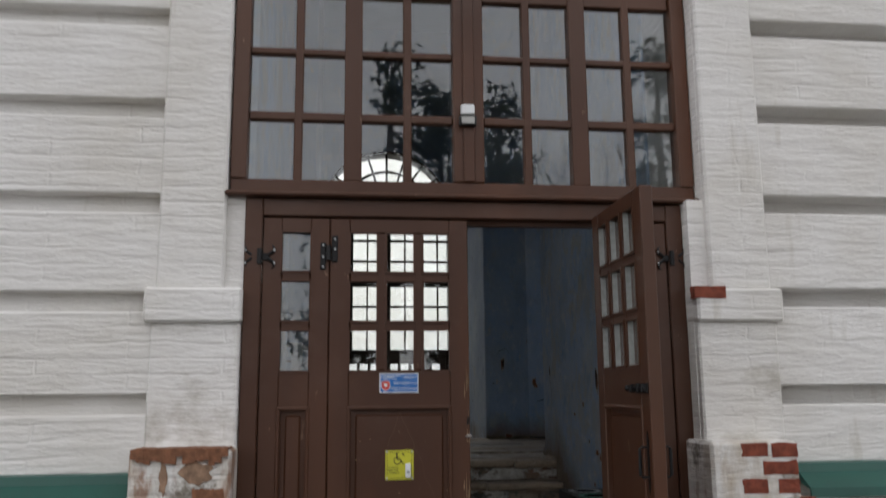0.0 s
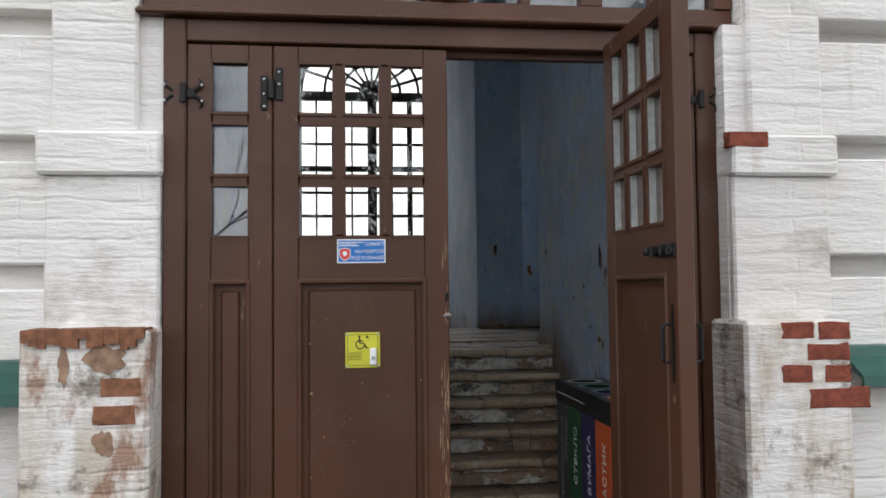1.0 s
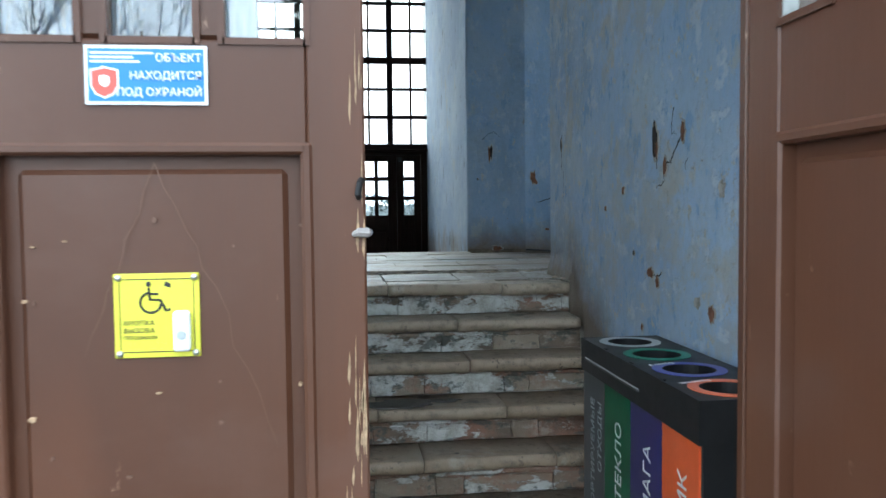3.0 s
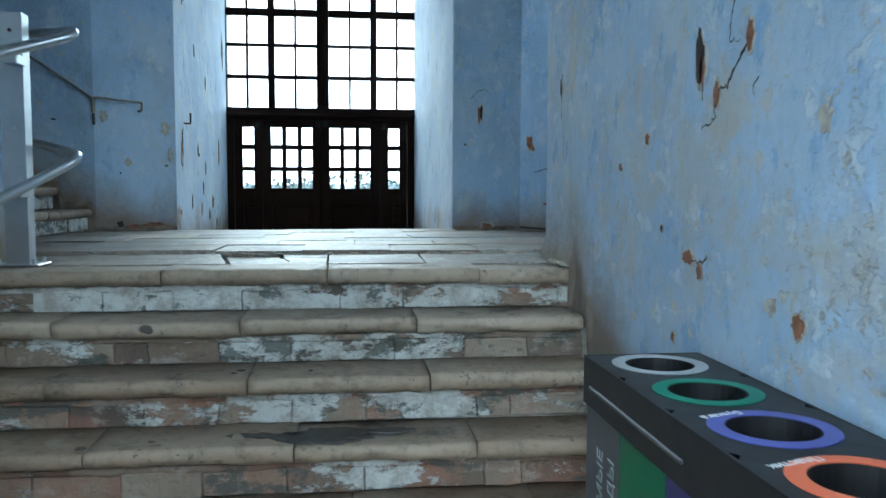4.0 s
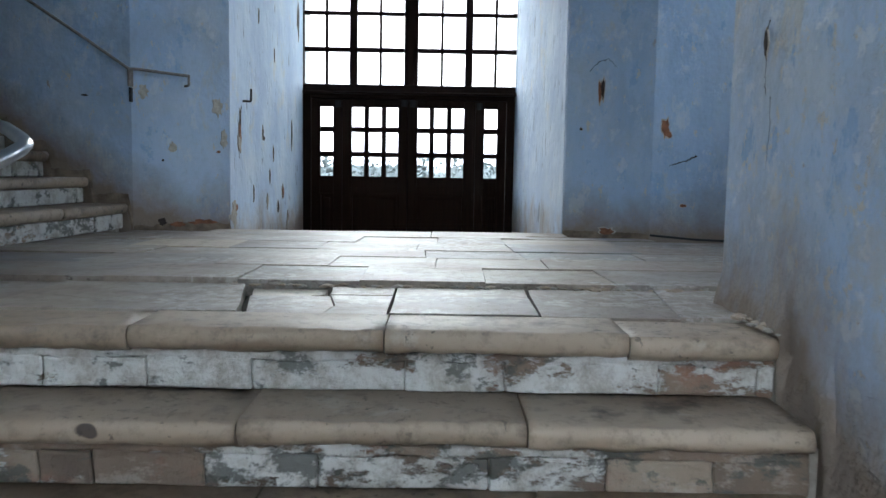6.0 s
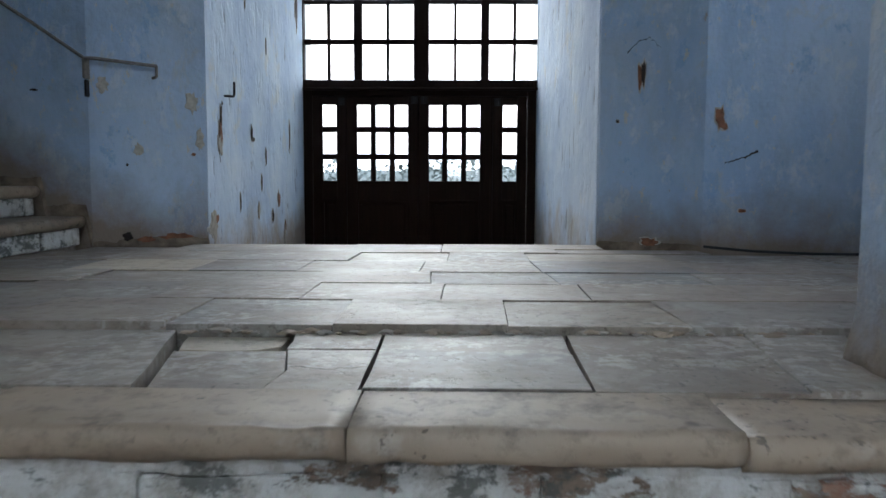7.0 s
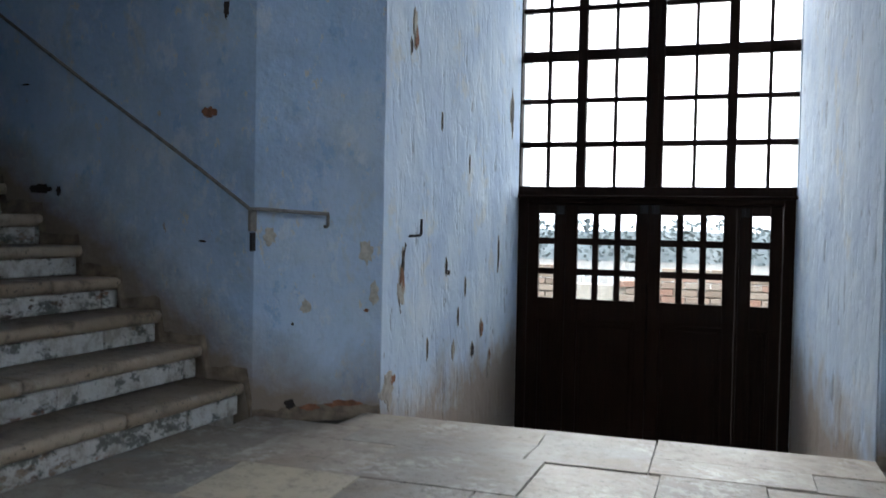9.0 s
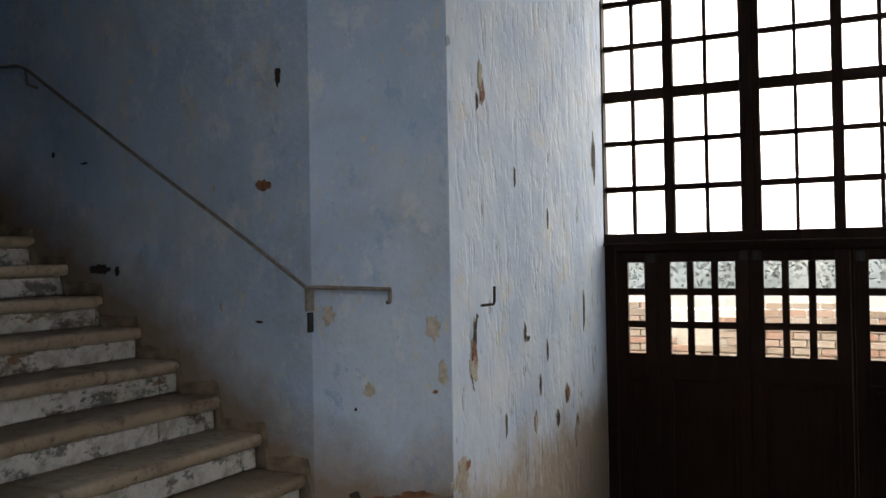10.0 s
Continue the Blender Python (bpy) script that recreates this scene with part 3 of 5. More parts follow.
# ---- outer facade ----
PILASTERS = []
for side, sgn, y_cap, y_ped in (("west", -1, 4.43, 4.28), ("east", 1, 4.34, 4.20)):
    def span(a, b):
        return sorted((CX + sgn * a, CX + sgn * b))
    pil = thing("pilaster", pose(0, 0, 0), "limewashed brick pilaster with capped base", "pilaster", "pilasters of the entrance", "structure")
    x0, x1 = span(1.146, 1.40)
    part("jamb", block(x0, x1, y_cap + 0.075, 4.6, 0.3, 2.862), WHITE, pil)
    x0, x1 = span(1.232, 1.40)
    part("jamb", block(x0, x1, y_cap + 0.075, 4.6, 2.862, 8.0), WHITE, pil)
    x0, x1 = span(1.235, 1.56)
    part("shaft", block(x0, x1, y_cap + 0.03, 4.58, 2.38, 8.0, bevel=0.012), WHITE, pil)
    x0, x1 = span(1.142, 1.605)
    part("cap", block(x0, x1, y_cap, 4.58, 2.215, 2.385, bevel=0.012), WHITE, pil)
    x0, x1 = span(1.15, 1.575)
    part("base_shaft", block(x0, x1, y_cap + 0.03, 4.58, 1.60, 2.216, bevel=0.01), STREAKY, pil)
    x0, x1 = span(1.144, 1.595) if sgn < 0 else span(1.10, 1.54)
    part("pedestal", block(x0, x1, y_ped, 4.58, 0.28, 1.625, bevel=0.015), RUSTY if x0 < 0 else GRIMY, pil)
    PILASTERS.append(pil)
    a, b = (span(1.54, 9.0))
    wall = thing("rusticated_wall", pose(0, 0, 0), "limewashed brick wall in raised horizontal courses", "wall", kind="structure")
    low, gap = (1.872, 0.493) if sgn < 0 else (1.889, 0.499)
    for i in range(14):
        z1 = low - 0.095 + gap * i
        lo = 1.50 if i == 0 else z1 - gap + 0.095
        y = y_cap + 0.05
        part("course", block(a, b, y, 4.57, lo, z1, bevel=0.008), WHITE, wall)
    part("plinth", block(a, b, y_cap + 0.02, 4.57, 0.28, 1.42), WHITE, wall)
    yy = y_cap + 0.02
    prof = [(yy + 0.03, 1.505), (yy + 0.03, 1.512), (yy - 0.02, 1.508), (yy - 0.03, 1.465), (yy - 0.13, 1.40), (yy - 0.135, 1.355), (yy - 0.12, 1.352), (yy - 0.12, 1.39), (yy + 0.03, 1.44)]
    a, b = span(1.605, 9.0)
    tagged(part("window_sill_flashing", prism(prof, "x", a, b), GREEN), "green painted sheet-metal ledge along the wall", "metal ledge", "green ledges", "structure")

# ---- entrance stairs ----


def worn_bar(outline, axis, a, b, seed, chip=0.005):
    """An outline drawn out in many steps, its edge wavy and worn."""
    bm, n = bmesh.new(), len(outline)
    steps = max(4, int((b - a) / 0.035))
    rings = []
    for i in range(steps + 1):
        d = a + (b - a) * i / steps
        ring = []
        for j, (p, q) in enumerate(outline):
            k = 1.0 if 0 < j < n - 1 else 0.0
            w1 = noise.noise(Vector((d * 3.1 + seed * 7.7, j * 0.15, seed))) * chip * k
            w2 = noise.noise(Vector((d * 17.0, seed * 3.3, j * 0.3))) * chip * 0.7 * k
            bite = max(0.0, noise.noise(Vector((d * 6.0 + seed, seed * 1.7, 9.0))) - 0.45) * 0.05 * k * (1 if 3 <= j <= 9 else 0)
            s_ = 1 if outline[0][0] > 0 else -1
            p2, q2 = p + s_ * (abs(w1) * 0.6 + w2 * 0.5 + bite), q + w1 * 0.6 + w2 - bite * 0.4
            ring.append(bm.verts.new((d, p2, q2) if axis == "x" else (p2, d, q2)))
        rings.append(ring)
    for r0, r1 in zip(rings, rings[1:]):
        for j in range(n):
            f = bm.faces.new((r0[j], r0[(j + 1) % n], r1[(j + 1) % n], r1[j]))
            f.smooth = True
    bm.faces.new(rings[0])
    bm.faces.new(rings[-1][::-1])
    bmesh.ops.recalc_face_normals(bm, faces=bm.faces)
    return bm


def tread_profile(depth):
    """Outline (y, z) of a tread with a rounded nose; y = 0 at the nose, z = 0 on top."""
    pts = [(depth, 0.0), (0.06, 0.0), (0.026, -0.0003)]
    pts += [(0.017 - 0.017 * math.sin(a), -0.026 + 0.026 * math.cos(a)) for a in (k * math.pi / 8 for k in range(7))]
    pts += [(0.012, -0.052), (0.03, -0.060), (depth, -0.060)]
    return pts


stairs = thing("entrance_stairs", pose(0, 0, 0), "worn stone entrance steps with peeling brick risers", "stairs", kind="structure")
JOINTS = {0: (0.085, 0.71, 1.31), 1: (-0.24, 0.405, 1.042), 2: (-0.186, 0.456, 1.067), 3: (0.0, 0.622, 1.194), 4: (0.22, 0.80, 1.36), 5: (-0.1, 0.5, 1.15)}
rnd = random.Random(4)
for k in range(6):
    y, z = EDGE - RUN * k, LAND - RISE * k
    end = 1.676 - 0.006 * k
    xs = [-0.64, *JOINTS[k], end]
    for x0, x1 in zip(xs, xs[1:]):
        depth = RUN + 0.05 if k else RUN - 0.004
        bm = worn_bar(tread_profile(depth), "x", x0 + 0.002, x1 - 0.002, rnd.random() * 50, 0.009)
        ob = part("tread", bm, TREAD if k < 2 else GRIMY_TREAD, stairs)
        ob.matrix_basis = pose(0, y + rnd.uniform(-0.006, 0.006), z + rnd.uniform(-0.005, 0.003), 0, rnd.uniform(-0.15, 0.15), 0)
    part("core", block(-0.64, 1.71, y + 0.055, y + (0.4 if k else 0.2), 0.1, z - 0.058), MORTAR, stairs)
    x = -0.64
    while x < end - 0.02:
        w = min(rnd.choice((0.12, 0.24, 0.25, 0.26, 0.38)), end + 0.004 - x)
        if w > 0.03:
            depth = rnd.uniform(-0.005, 0.006)
            bm = block(x + 0.0012, x + w - 0.0012, y + 0.034 + depth, y + 0.10, z - RISE + 0.001, z - 0.080 + rnd.uniform(-0.004, 0.004), bevel=0.004)
            bmesh.ops.subdivide_edges(bm, edges=[e for e in bm.edges if e.calc_length() > 0.05], cuts=3)
            for v in bm.verts:
                v.co += noise.noise_vector(v.co * 21.0) * 0.0055
            part("riser_brick", bm, LIMED_STEP if k == 0 and x > -0.4 else BARE_RISER if rnd.random() < 0.12 else RISER, stairs)
        x += w
    bed = worn_bar([(0.10, -0.057), (0.040, -0.057), (0.034, -0.062), (0.034, -0.070), (0.032, -0.078), (0.038, -0.084), (0.10, -0.084)], "x", -0.64, end, k + 3.0, 0.012)
    part("mortar_bed", bed, LIMED_STEP if k == 0 else RISER, stairs).matrix_basis = pose(0, y, z)

# ---- landing slabs ----
floor = thing("floor", pose(0, 0, 0), "worn grey stone slabs of the landing", "floor", kind="structure")
# rows of slabs: front, back, height over the landing at both, joints
SLABS = [
    (8.06, 8.45, 0.020, 0.020, (-1.25, -0.28, 0.165, 0.572, 1.002, 1.435, 2.0, 2.6)),
    (8.45, 8.83, 0.020, 0.016, (-1.25, -0.55, -0.02, 0.415, 0.828, 1.268, 1.72, 2.4)),
    (8.83, 9.19, 0.016, 0.012, (-1.25, -0.45, -0.03, 0.36, 0.777, 1.212, 1.74, 2.3)),
    (9.19, 9.60, 0.012, 0.008, (-1.25, -0.64, -0.16, 0.258, 0.73, 1.187, 1.8, 2.4)),
    (9.60, 10.04, 0.008, 0.002, (-1.25, -0.72, -0.2, 0.40, 0.828, 1.19, 1.8, 2.5)),
    (10.04, 10.28, 0.003, 0.0, (-1.0, -0.45, 0.325, 0.786, 1.36, 2.09)),
    (10.28, 10.56, 0.0, -0.003, (-0.58, 0.322, 0.787, 1.62)),
]
SPECIAL = {(3, 1): BEIGE, (3, 0): SLATE, (4, 4): CRUST, (0, 3): CRUST, (0, 4): CRUST, (2, 5): SLATE, (3, 5): SLATE, (2, 4): CRUST, (1, 0): SLATE}


def slab(outline, z0, z1, material, worn=0.0035):
    """One paving slab with broken, rounded edges; its top runs from z0 at the front to z1 at the back."""
    ring = []
    for (xa, ya), (xb, yb) in zip(outline, outline[1:] + outline[:1]):
        n = max(2, int(math.hypot(xb - xa, yb - ya) / 0.07))
        ring += [(xa + (xb - xa) * i / n, ya + (yb - ya) * i / n) for i in range(n)]
    cx, cy = sum(p[0] for p in ring) / len(ring), sum(p[1] for p in ring) / len(ring)
    ya, yb = min(p[1] for p in outline), max(p[1] for p in outline)
    bm, loops = bmesh.new(), []
    seed = rnd.random() * 90
    for inset, drop in ((0.0, 0.07), (0.0, 0.0018), (0.0012, 0.0)):
        loop = []
        for x, y in ring:
            d = math.hypot(x - cx, y - cy)
            chip = noise.noise(Vector((x * 11, y * 11, seed))) * worn + max(0.0, noise.noise(Vector((x * 5, y * 5, seed + 7))) - 0.35) * 0.03
            f = 1 - (inset + chip * 0.7 + 0.0014) / d
            top = z0 + (z1 - z0) * (y - ya) / (yb - ya)
            loop.append(bm.verts.new((cx + (x - cx) * f, cy + (y - cy) * f, top - drop)))
        loops.append(loop)
    for p, q in zip(loops, loops[1:]):
        for i in range(len(p)):
            bm.faces.new((p[i], p[(i + 1) % len(p)], q[(i + 1) % len(p)], q[i]))
    bm.faces.new(loops[-1])
    bmesh.ops.recalc_face_normals(bm, faces=bm.faces)
    return part("slab", bm, material, floor)


for row, (y0, y1, d0, d1, cuts) in enumerate(SLABS):
    cuts = list(cuts)
    while cuts[-1] < 4.2 and y1 < 10.2:
        cuts.append(cuts[-1] + rnd.uniform(0.5, 0.8))
    skew = [rnd.uniform(-0.008, 0.008) for _ in cuts]
    lift = [rnd.uniform(-0.008, 0.008) for _ in cuts]
    for i in range(len(cuts) - 1):
        a, b = cuts[i], cuts[i + 1]
        out = [(a + skew[i], y0 + lift[i] * (row > 0)), (b + skew[i + 1], y0 + lift[i] * (row > 0)), (b - skew[i + 1], y1 + lift[i + 1]), (a - skew[i], y1 + lift[i + 1])]
        up = rnd.uniform(-0.003, 0.003)
        slab(out, LAND + d0 + up, LAND + d1 + up + rnd.uniform(-0.002, 0.002), SPECIAL.get((row, i), SLAB))
# the broken row behind the top step
BACK = EDGE + RUN
for outline, dz, material in (
        (((-1.25, BACK), (-0.42, BACK), (-0.40, 8.05), (-1.25, 8.05)), 0.0, SLAB), (((-0.42, BACK), (0.300, BACK), (0.195, 8.05), (-0.40, 8.05)), 0.004, SLAB),
        (((0.318, BACK), (0.525, BACK), (0.54, 7.68), (0.505, 7.865), (0.255, 7.855)), -0.004, SLAB), (((0.525, BACK), (0.70, BACK), (0.70, 7.865), (0.505, 7.865), (0.54, 7.68)), -0.001, SLAB),
        (((0.245, 7.90), (0.34, 7.885), (0.43, 7.90), (0.475, 7.945), (0.472, 8.05), (0.222, 8.05)), -0.012, BEIGE), (((0.50, 7.87), (0.70, 7.87), (0.698, 8.05), (0.483, 8.05)), 0.0, SLAB),
        (((0.706, BACK), (1.118, BACK), (1.12, 7.815), (0.706, 7.86)), 0.004, SLAB), (((0.706, 7.865), (1.12, 7.82), (1.128, 8.05), (0.702, 8.05)), 0.0, SLAB),
        (((1.122, BACK), (1.50, BACK), (1.56, 8.05), (1.132, 8.05)), 0.0, SLAB), (((1.50, BACK), (1.71, BACK), (1.71, 7.8), (1.80, 8.05), (1.56, 8.05)), 0.004, SLAB)):
    slab(list(outline), LAND + dz, LAND + dz, material)

# ---- side stairs up to the west ----
side = thing("side_stairs", pose(-1.025, 10.225, -0.001, 0, 0, -4.0), "stone side steps with whitewashed peeling risers", "stairs", kind="structure")
for k in range(15):
    x, z = -0.241 * k, 1.460 + 0.1505 * k
    prof = [(-p[0], p[1]) for p in tread_profile(0.30)]
    cut = -0.9 + rnd.uniform(-0.5, 0.5)
    for y0, y1 in ((-2.3, cut - 0.002), (cut + 0.002, 0.0)):
        ob = part("tread", worn_bar(prof, "y", y0, y1, rnd.random() * 50), TREAD, side)
        ob.matrix_basis = pose(x, 0, z + rnd.uniform(-0.003, 0.003))
    part("core", block(x - 0.5, x - 0.06, -2.3, 0.0, z - 0.25, z - 0.058), MORTAR, side)
    y = -2.3
    while y < -0.01:
        w = min(rnd.choice((0.26, 0.5, 0.72)), 0.0 - y)
        if w > 0.03:
            part("riser_brick", block(x - 0.10, x - 0.034 + rnd.uniform(-0.006, 0.006), y + 0.0008, y + w - 0.0008, z - 0.151 + 0.003, z - 0.061, bevel=0.006), LIMED, side)
        y += w

rear = thing("rear_stairs", pose(0, 0, 0), "stone steps down to the rear door", "stairs", kind="structure")
for k in range(1, 8):
    y, z = 10.62 + 0.24 * (k - 1), LAND - RISE * 1.06 * k
    prof = [(-p[0], p[1]) for p in tread_profile(0.3)]
    part("tread", prism([(y + 0.24 + a, z + b) for a, b in prof], "x", -0.525, 1.635), TREAD, rear)
    part("riser", block(-0.525, 1.635, y - 0.1, y - 0.005, z - 0.01, z + RISE * 1.06 - 0.061), RISER, rear)

# ---- wear on walls: bare patches and cracks ----
PLANES = {
    "east": lambda a, z, d: Vector((1.70 - d, a, z)),
    "reveal": lambda a, z, d: Vector((-0.514 - 0.042 * (a - 10.61) / 3.0 + d, a, z)),
    "rear": lambda a, z, d: Vector((a, (10.27 if a < 0 else 10.257) - d, z)),
    "slant_w": lambda a, z, d: Vector((-0.518 - 0.495 * a + 0.566 * d, 10.61 - 0.34 * a - 0.824 * d, z)),
    "slant_e": lambda a, z, d: Vector((1.633 + 0.471 * a - 0.56 * d, 10.575 - 0.318 * a - 0.829 * d, z)),
    "cap_e": lambda a, z, d: Vector((a, 4.34 - d, z)),
    "floor": lambda a, y, d: Vector((a, y, LAND + d)),
    "tread3": lambda a, y, d: Vector((a, y, LAND - 3 * RISE + d * 0.4 + 0.001)),
    "tread2": lambda a, y, d: Vector((a, y, LAND - 2 * RISE + d * 0.4 + 0.001)),
    "panel": lambda a, z, d: Vector((a, 4.5135 - d, z)),
    "ped_e": lambda a, z, d: Vector((a, 4.20 - d, z)),
    "ped_w": lambda a, z, d: Vector((a, 4.28 - d, z)),
}
FOOT = plain("dirty_plaster_foot", (0.24, 0.185, 0.13), 0.95, 0.0, 0.55, 14)
RUST = plain("rusty_bare_brick", (0.27, 0.12, 0.065), 0.95, 0.0, 0.5, 30)
PLASTER_EDGE = plain("broken_plaster", (0.50, 0.46, 0.40), 0.95, 0.0, 0.35, 40)


def patch(plane, a, z, w, h, material, name="bare_patch", seed=0, rim=True, parent=None):
    """A flake of missing plaster: an uneven outline with a broken rim round a bare core."""
    r = random.Random(seed + int(a * 1000) + int(z * 777))
    n = 18
    ang = [k * math.tau / n for k in range(n)]
    wob = [r.uniform(0.62, 1.1) for _ in ang]
    scale = 1.0 if not plane.startswith("slant") else 1.0 / 0.595
    at = PLANES[plane]
    obs = []
    for grow, d, mat_, nm in (((1.25, 0.0035, PLASTER_EDGE, "plaster_rim"), (1.0, 0.006, material, name)) if rim else ((1.0, 0.005, material, name),)):
        bm = bmesh.new()
        vs = [bm.verts.new(at(a + math.cos(t) * w / 2 * k * grow * scale, z + math.sin(t) * h / 2 * k * grow, d)) for t, k in zip(ang, wob)]
        back = [bm.verts.new(at(a + math.cos(t) * w / 2 * k * grow * scale * 1.1, z + math.sin(t) * h / 2 * k * grow * 1.08, -0.01)) for t, k in zip(ang, wob)]
        bm.faces.new(vs)
        for i in range(n):
            bm.faces.new((vs[i], vs[(i + 1) % n], back[(i + 1) % n], back[i]))
        bmesh.ops.recalc_face_normals(bm, faces=bm.faces)
        obs.append(part(nm, bm, mat_, parent))
    return obs


def crack(plane, pts, width, parent, material=None):
    """A crack that wanders through the points and thins out."""
    at = PLANES[plane]
    r = random.Random(len(pts) + int(pts[0][0] * 999))
    fine = []
    for (a0, z0), (a1, z1) in zip(pts, pts[1:]):
        for k in range(6):
            f = k / 6
            fine.append((a0 + (a1 - a0) * f + r.uniform(-0.006, 0.006), z0 + (z1 - z0) * f + r.uniform(-0.006, 0.006)))
    fine.append(pts[-1])
    bm, prev = bmesh.new(), None
    for i, (a, z) in enumerate(fine):
        a2, z2 = fine[min(i + 1, len(fine) - 1)]
        a1, z1 = fine[max(i - 1, 0)]
        d = Vector((a2 - a1, z2 - z1)).normalized()
        w = width * r.uniform(0.4, 1.0) * (1 - 0.7 * i / len(fine)) / 2
        cur = [bm.verts.new(at(a - d.y * w, z + d.x * w, 0.004)), bm.verts.new(at(a + d.y * w, z - d.x * w, 0.004))]
        if prev:
            bm.faces.new((prev[0], prev[1], cur[1], cur[0]))
        prev = cur
    return part("crack", bm, material or DARK, parent)


walls = {o.name: o for o in scene.objects if o.name.startswith("wall_")}
EAST, RW, RE, RV = walls["wall_passage_east"], walls["wall_rear_west"], walls["wall_rear_east"], walls["wall_reveal_west"]
for a, z, w, h, mt in ((6.165, 1.955, 0.05, 0.14, DARK), (6.15, 1.92, 0.03, 0.08, RUST), (5.905, 1.962, 0.035, 0.07, RUST), (6.066, 1.845, 0.03, 0.065, RUST), (7.545, 2.04, 0.025, 0.07, DARK),
                       (6.53, 1.765, 0.03, 0.035, RUST), (6.77, 1.687, 0.02, 0.025, RUST), (6.21, 1.43, 0.07, 0.04, RUST), (6.14, 1.40, 0.03, 0.05, RUST), (5.667, 1.333, 0.05, 0.055, RUST), (5.78, 1.36, 0.04, 0.04, PLASTER_EDGE), (6.3, 1.2, 0.02, 0.03, RUST), (6.40, 1.50, 0.015, 0.02, DARK), (5.60, 1.75, 0.04, 0.05, PLASTER_EDGE)):
    patch("east", a, z, w, h, mt, parent=EAST)
for pts, w in ((((6.175, 2.03), (6.16, 1.95), (6.145, 1.89), (6.15, 1.84)), 0.022), (((5.90, 1.99), (5.93, 1.93), (5.982, 1.893), (6.01, 1.86), (6.055, 1.862), (6.075, 1.82), (6.07, 1.79), (6.11, 1.775), (6.15, 1.765)), 0.014), (((5.98, 2.06), (6.0, 2.0), (6.0, 1.965), (5.95, 1.962)), 0.010),
               (((7.52, 2.09), (7.55, 2.06), (7.54, 1.98), (7.53, 1.90)), 0.014), (((5.86, 1.86), (5.88, 1.85), (5.875, 1.82)), 0.008), (((7.5, 1.90), (7.49, 1.80), (7.51, 1.70)), 0.006), (((6.09, 1.44), (6.13, 1.425), (6.20, 1.42)), 0.010)):
    crack("east", pts, w, EAST)
for a, z, w, h, mt in ((10.875, 1.91, 0.07, 0.16, RUST), (10.86, 1.845, 0.10, 0.13, PLASTER_EDGE), (10.885, 2.0, 0.035, 0.15, DARK), (11.01, 3.25, 0.05, 0.15, PLASTER_EDGE), (11.03, 3.17, 0.06, 0.13, RUST), (10.96, 3.12, 0.025, 0.08, DARK), (12.258, 1.357, 0.07, 0.09, DARK), (12.479, 1.475, 0.09, 0.12, RUST),
                       (13.31, 3.09, 0.10, 0.30, DARK), (12.94, 1.99, 0.04, 0.25, DARK), (11.63, 1.95, 0.035, 0.09, DARK), (11.68, 1.91, 0.05, 0.03, DARK), (10.70, 1.375, 0.14, 0.16, MORTAR), (10.76, 1.42, 0.07, 0.05, RUST), (11.9, 1.62, 0.03, 0.10, DARK), (12.7, 1.18, 0.10, 0.18, MORTAR), (12.72, 1.25, 0.05, 0.10, RUST), (11.3, 1.50, 0.02, 0.12, DARK), (12.05, 1.80, 0.025, 0.10, DARK), (11.8, 1.42, 0.06, 0.10, MORTAR), (12.1, 2.6, 0.02, 0.10, DARK), (11.5, 2.8, 0.02, 0.09, DARK)):
    patch("reveal", a, z, w, h, mt, parent=RV)
crack("reveal", ((10.92, 2.10), (10.89, 2.04), (10.86, 1.98), (10.845, 1.90), (10.83, 1.82), (10.86, 1.74)), 0.04, RV)
for a, z, w, h, mt in ((-1.258, 2.702, 0.09, 0.05, RUST), (-1.171, 3.175, 0.03, 0.10, DARK), (-1.288, 2.098, 0.05, 0.012, DARK), (-2.25, 2.34, 0.15, 0.055, DARK), (-2.135, 2.33, 0.03, 0.05, DARK), (-2.565, 2.925, 0.02, 0.03, DARK), (-2.347, 2.868, 0.05, 0.012, DARK), (-1.537, 2.704, 0.02, 0.03, PLASTER_EDGE), (2.175, 1.965, 0.05, 0.12, RUST), (2.20, 1.92, 0.03, 0.04, RUST),
                       (2.30, 1.50, 0.05, 0.02, RUST)):
    patch("rear", a, z, w, h, mt, rim=mt is RUST and a > 0, parent=RW if a < 0 else RE)
crack("rear", ((2.365, 1.80), (2.31, 1.765), (2.256, 1.756), (2.205, 1.735)), 0.015, RE)
for a, z, w, h, mt in ((0.42, 2.20, 0.035, 0.13, DARK), (0.39, 2.19, 0.03, 0.14, RUST), (0.18, 1.96, 0.02, 0.02, DARK), (0.52, 1.325, 0.12, 0.05, RUST)):
    patch("slant_e", a, z, w, h, mt, parent=RE)
crack("slant_e", ((0.26, 2.31), (0.36, 2.37), (0.48, 2.38), (0.58, 2.33)), 0.008, RE)
for a, z, w, h, mt in ((0.88, 2.13, 0.06, 0.09, PLASTER_EDGE), (0.13, 2.06, 0.07, 0.13, PLASTER_EDGE), (0.06, 1.86, 0.05, 0.14, PLASTER_EDGE), (0.71, 1.345, 0.055, 0.06, DARK), (0.30, 1.33, 0.18, 0.05, RUST), (0.55, 1.325, 0.10, 0.035, RUST), (0.12, 1.78, 0.03, 0.02, RUST), (0.7, 1.72, 0.012, 0.02, DARK), (0.6, 1.80, 0.05, 0.08, PLASTER_EDGE)):
    patch("slant_w", a, z, w, h, mt, rim=False, parent=RW)

